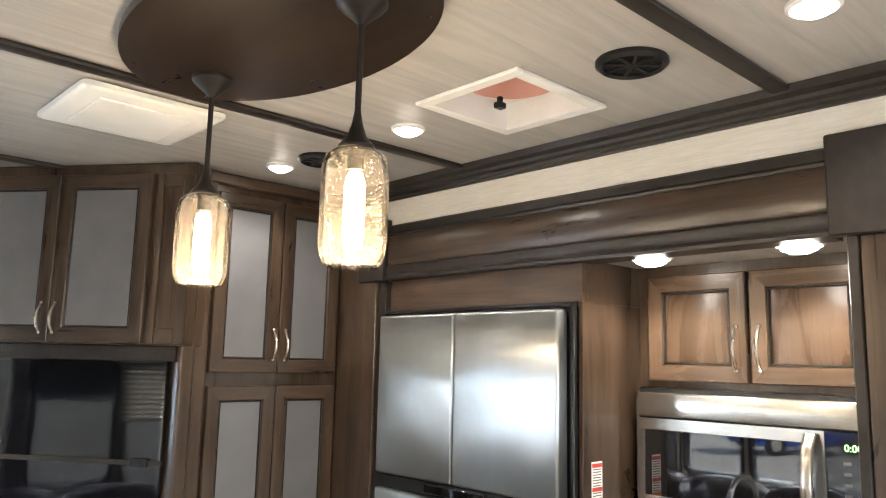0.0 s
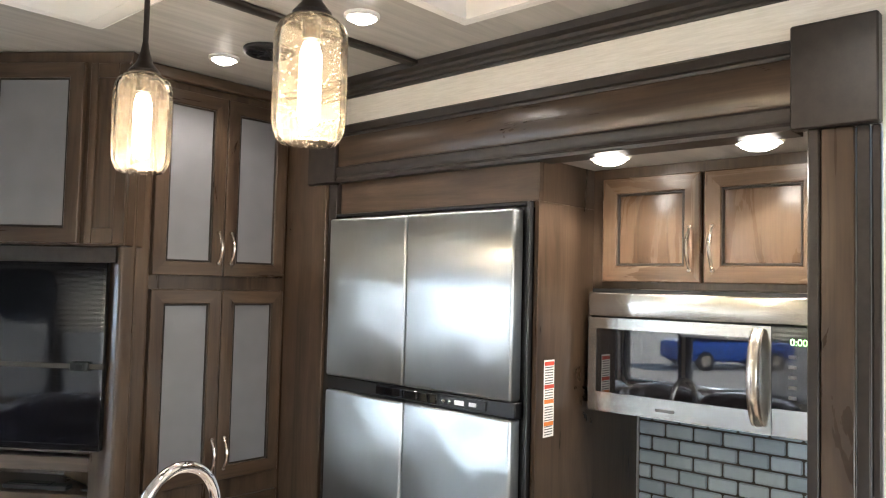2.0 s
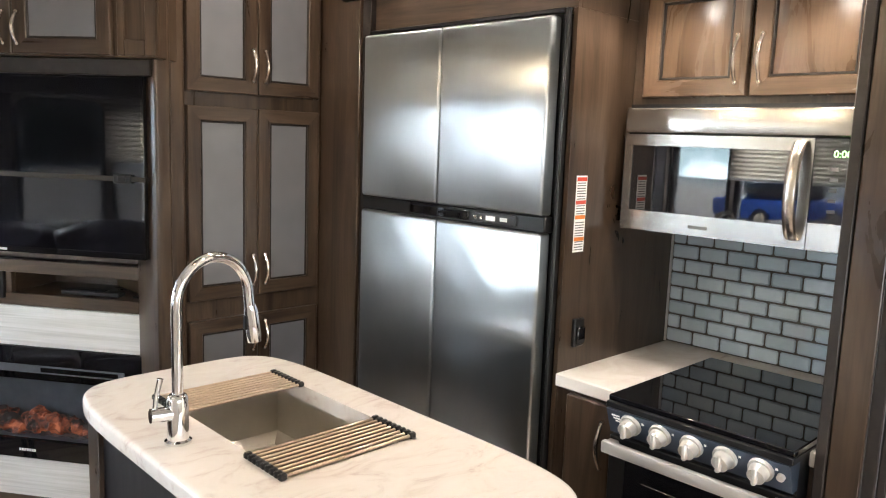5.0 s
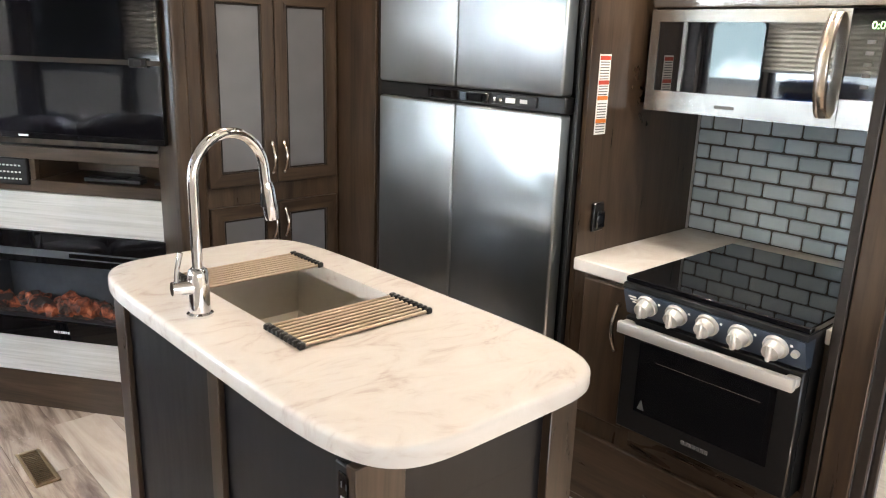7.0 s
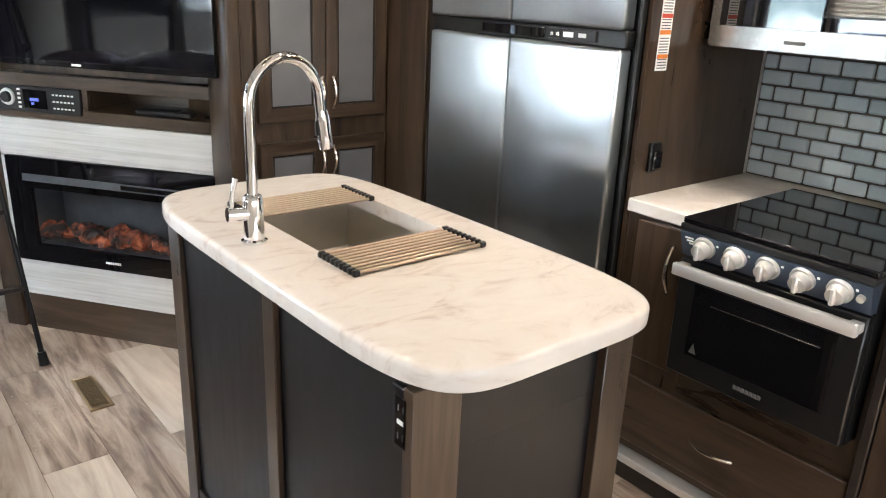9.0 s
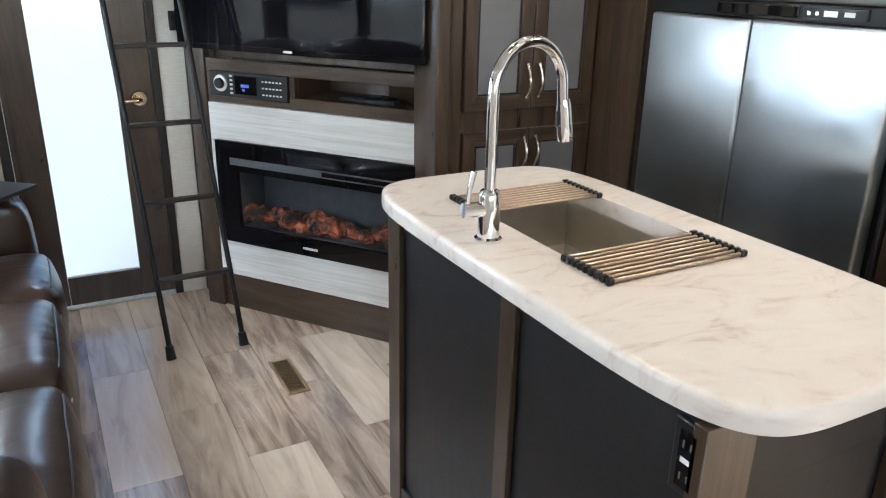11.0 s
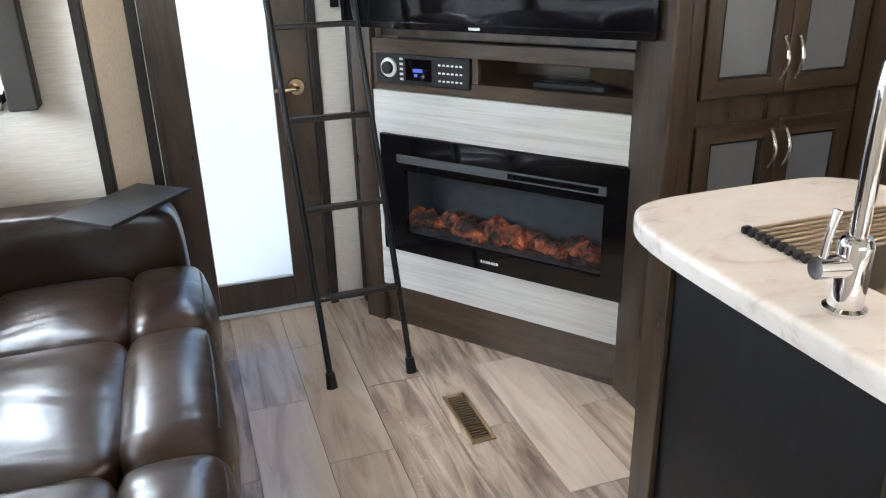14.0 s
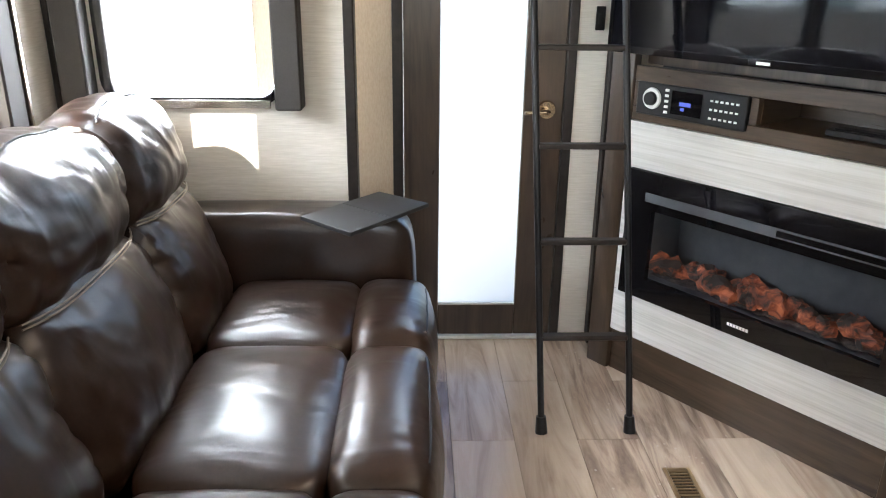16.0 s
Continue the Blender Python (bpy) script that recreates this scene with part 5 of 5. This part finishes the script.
def cushion(name, x0, x1, y0, y1, z0, z1, puff=0.03, lean=0.0, label="", power=5.0, crease=0.0, seed=0, taper=(0.13, 12)):
    """A stuffed leather block: squared-off, swollen, leaning back by lean and finely creased."""
    bm = bmesh.new()
    vs = bmesh.ops.create_cube(bm, size=2.0)["verts"]
    bmesh.ops.subdivide_edges(bm, edges=bm.edges, cuts=31, use_grid_fill=True)
    c, h = Vector(((x0 + x1) / 2, (y0 + y1) / 2, (z0 + z1) / 2)), Vector(((x1 - x0) / 2, (y1 - y0) / 2, (z1 - z0) / 2))
    for v in bm.verts:
        p = v.co
        top = max(abs(p.x), abs(p.z))
        k = (abs(p.x) ** power + abs(p.z) ** power) ** (1 / power)
        f = top / k * (1 - taper[0] * abs(p.y) ** taper[1]) if k else 1
        q = Vector((p.x * f, p.y * (1 - 0.02 * top ** 10), p.z * f))
        sw = Vector((q.x * (1 - q.y ** 2) * (1 - q.z ** 2), q.y * (1 - q.x ** 2) * (1 - q.z ** 2), q.z * (1 - q.x ** 2) * (1 - q.y ** 2)))
        w = Vector((q.x * h.x, q.y * h.y, q.z * h.z)) + sw * puff
        edge = max(abs(q.y), 0.0) ** 4
        wr = noise.noise(Vector((w.x * 5 + seed, w.y * 26, w.z * 7))) * crease * edge + noise.noise(Vector((w.x * 9, w.y * 9 + seed, w.z * 9))) * crease * 0.5
        ridge = 1 - abs(noise.noise(Vector((w.x * 7 + seed, w.y * 15 + 3.0 * w.z, w.z * 11 + seed))))
        wr -= crease * 0.55 * ridge ** 5 * (0.35 + 0.65 * abs(q.y) ** 2)
        w += q.normalized() * wr
        w.x += lean * (1 - q.z) / 2
        v.co = c + w
    return part(name, bm, M_LEATHER, sofa, label)


SEATS = [(2.932, 3.385), (2.328, 2.924), (1.722, 2.320)]
for i, (y0, y1) in enumerate(SEATS):
    cushion("seat", -0.62, -0.222, y0, y1, 0.27, 0.432, 0.030, 0, "", 7, 0.004, i)
    foot = cushion("footrest", -0.228, 0.002, y0 + 0.004, y1 - 0.004, 0.13, 0.440, 0.026, 0, "", 5, 0.004, i + 7)
    cushion("backrest", -0.99, -0.735, y0 + 0.004, y1 - 0.004, 0.36, 0.775, 0.04, 0.13, "", 4, 0.018, i + 11)
    head = cushion("headrest", -1.03, -0.775, y0 + 0.002, y1 - 0.002, 0.735, 1.025, 0.035, 0.05, "", 2.7, 0.022, i + 23, (0.16, 7))
    bm = bmesh.new()
    for dz in (0.0, 0.010):
        tube(bm, [(-0.722 - 0.010 * abs(2 * k / 16 - 1) ** 4 * 4, y0 + 0.02 + (y1 - y0 - 0.04) * k / 16, 0.758 + dz) for k in range(17)], 0.0022, 6)
    part("stitching", bm, M_THREAD, sofa, "pale double stitching")
    bm = bmesh.new()
    tube(bm, [(0.006, y0 + 0.03 + (y1 - y0 - 0.06) * k / 10, 0.330) for k in range(11)], 0.0022, 6)
    part("stitching", bm, M_THREAD, sofa, "pale stitching")
    for ob, axis in ((head, 2), (foot, 0)):
        best = {}
        for v in ob.data.vertices:
            k = round((v.co.y - y0) / 0.022)
            w = v.co.z + 0.35 * v.co.x if axis == 2 else v.co.x + 0.8 * v.co.z
            if y0 + 0.03 < v.co.y < y1 - 0.03 and (k not in best or w > best[k][0]):
                best[k] = (w, v.co.copy())
        pts = [best[k][1] for k in sorted(best)]
        pts = [sum(pts[max(i - 2, 0):i + 3], Vector()) / len(pts[max(i - 2, 0):i + 3]) for i in range(len(pts))]
        part("welt", tube(bmesh.new(), pts, 0.0035, 6), M_WELT, sofa, "dark leather welt along the seam")
for y0, y1 in ((3.380, 3.585), (1.505, 1.718)):
    cushion("armrest", -0.98, -0.055, y0, y1, 0.06, 0.640, 0.016, 0, "", 8, 0.003, y0)
part("base", boxes((-0.98, 1.52, 0.03, -0.06, 3.57, 0.27), bevel=0.01), M_LEATHER, sofa)
part("rear_shell", boxes((-1.12, 1.73, 0.05, -0.98, 3.57, 0.86), bevel=0.03, seg=3), M_LEATHER, sofa)
tray = thing("swivel_tray", (-0.19, 3.36, 0.69), "black wood-grain swivel tray on the sofa arm", "tray")
T1, T2, T3, T4 = Vector((-0.383, 3.222)), Vector((-0.163, 3.490)), Vector((0.000, 3.358)), Vector((-0.222, 3.072))
for u0, u1 in ((0.0, 0.497), (0.503, 1.0)):
    q = [T4.lerp(T3, u0), T4.lerp(T3, u1), T1.lerp(T2, u1), T1.lerp(T2, u0)]
    part("board", prism(bmesh.new(), [tuple(v) for v in q], 0.684, 0.697, 0.002), M_TRAY, tray, "black wood-grain board")
part("post", rod(bmesh.new(), (-0.10, 3.43, 0.63), (-0.10, 3.43, 0.6835), 0.010), M_CHROME, tray, "chrome pivot post")
part("bracket", boxes((-0.17, 3.37, 0.676, -0.05, 3.45, 0.6835), bevel=0.002), M_CHROME, tray, "metal bracket")

# ---- parked car outside, seen in reflections ----
car = thing("parked_car", (-22.0, 10.6, -0.9), "blue car parked on the gravel outside", "car")
M_PAINT = mat("blue_paint", (0.02, 0.09, 0.42), 0.2, 0.3)
CM = pose(-22.0, 10.6, -0.9, 0, 0, 35)
part("body", boxes((-2.1, -0.88, 0.28, 2.1, 0.88, 0.95), bevel=0.14, seg=3), M_PAINT, car, "", CM)
part("cabin", boxes((-1.2, -0.78, 0.93, 1.1, 0.78, 1.50), bevel=0.22, seg=3), M_BGLASS, car, "dark glass cabin", CM)
part("roof", boxes((-0.85, -0.68, 1.47, 0.75, 0.68, 1.53), bevel=0.03, seg=2), M_PAINT, car, "", CM)
for x in (-1.35, 1.35):
    for y in (-0.82, 0.82):
        w = part("wheel", rod(bmesh.new(), (x, y - 0.1, 0.32), (x, y + 0.1, 0.32), 0.32, seg=24), M_BLACK, car, "", CM)
        part("rim", rod(bmesh.new(), (x, y - 0.105, 0.32), (x, y + 0.105, 0.32), 0.19, seg=20), M_NICKEL, w, "", CM)

# ---- planks and tiles ----
def pieces(mesh, spots, material, parent, name):
    mesh.materials.append(material)
    for p in spots:
        ob = new(name, mesh)
        ob.parent = parent
        ob.matrix_parent_inverse = parent.matrix_basis.inverted()
        ob.location = p


def mesh_of(bm, name):
    bmesh.ops.recalc_face_normals(bm, faces=bm.faces)
    me = bpy.data.meshes.new(name)
    bm.to_mesh(me)
    bm.free()
    return me


PW, PL = 0.1995, 0.724
full = []
for i in range(-7, 10):
    x = 0.0695 + PW * (i + 0.5)
    off = 2.728 + (0.0 if i % 2 else PL / 2)
    for j in range(-8, 4):
        y0, y1 = max(off + PL * j, BACK), min(off + PL * (j + 1), DY + 0.05)
        if y1 - y0 < 0.01:
            continue
        if y1 - y0 > PL - 0.001:
            full.append((x, y0 + PL / 2, 0.0))
        else:
            h = (y1 - y0) / 2
            cut = mesh_of(boxes((-PW / 2 + 0.0005, -h + 0.0005, -0.006, PW / 2 - 0.0005, h - 0.0005, 0.0), bevel=0.0009), "plank")
            pieces(cut, [(x, y0 + h, 0.0)], M_FLOOR, FLOOR, "plank")
plank = mesh_of(boxes((-PW / 2 + 0.0005, -PL / 2 + 0.0005, -0.006, PW / 2 - 0.0005, PL / 2 - 0.0005, 0.0), bevel=0.0009), "plank")
pieces(plank, full, M_FLOOR, FLOOR, "plank")
TW, TH = 0.1016, 0.0508
tile = mesh_of(boxes((-0.006, -TW / 2 + 0.0032, -TH / 2 + 0.0032, 0.0, TW / 2 - 0.0032, TH / 2 - 0.0032), bevel=0.0045), "tile")
half = mesh_of(boxes((-0.006, -TW / 4 + 0.0032, -TH / 2 + 0.0032, 0.0, TW / 4 - 0.0032, TH / 2 - 0.0032), bevel=0.0045), "tile")
full_spots, half_spots = [], []
for r in range(8):
    z = 0.918 + TH * (r + 0.5)
    y = 1.403
    if r % 2:
        half_spots.append((2.6115, y - TW / 4, z))
        y -= TW / 2
    while y - TW > 0.585:
        full_spots.append((2.6115, y - TW / 2, z))
        y -= TW
pieces(tile, full_spots, M_TILE, tiles, "tile")
pieces(half, half_spots, M_TILE, tiles, "tile")
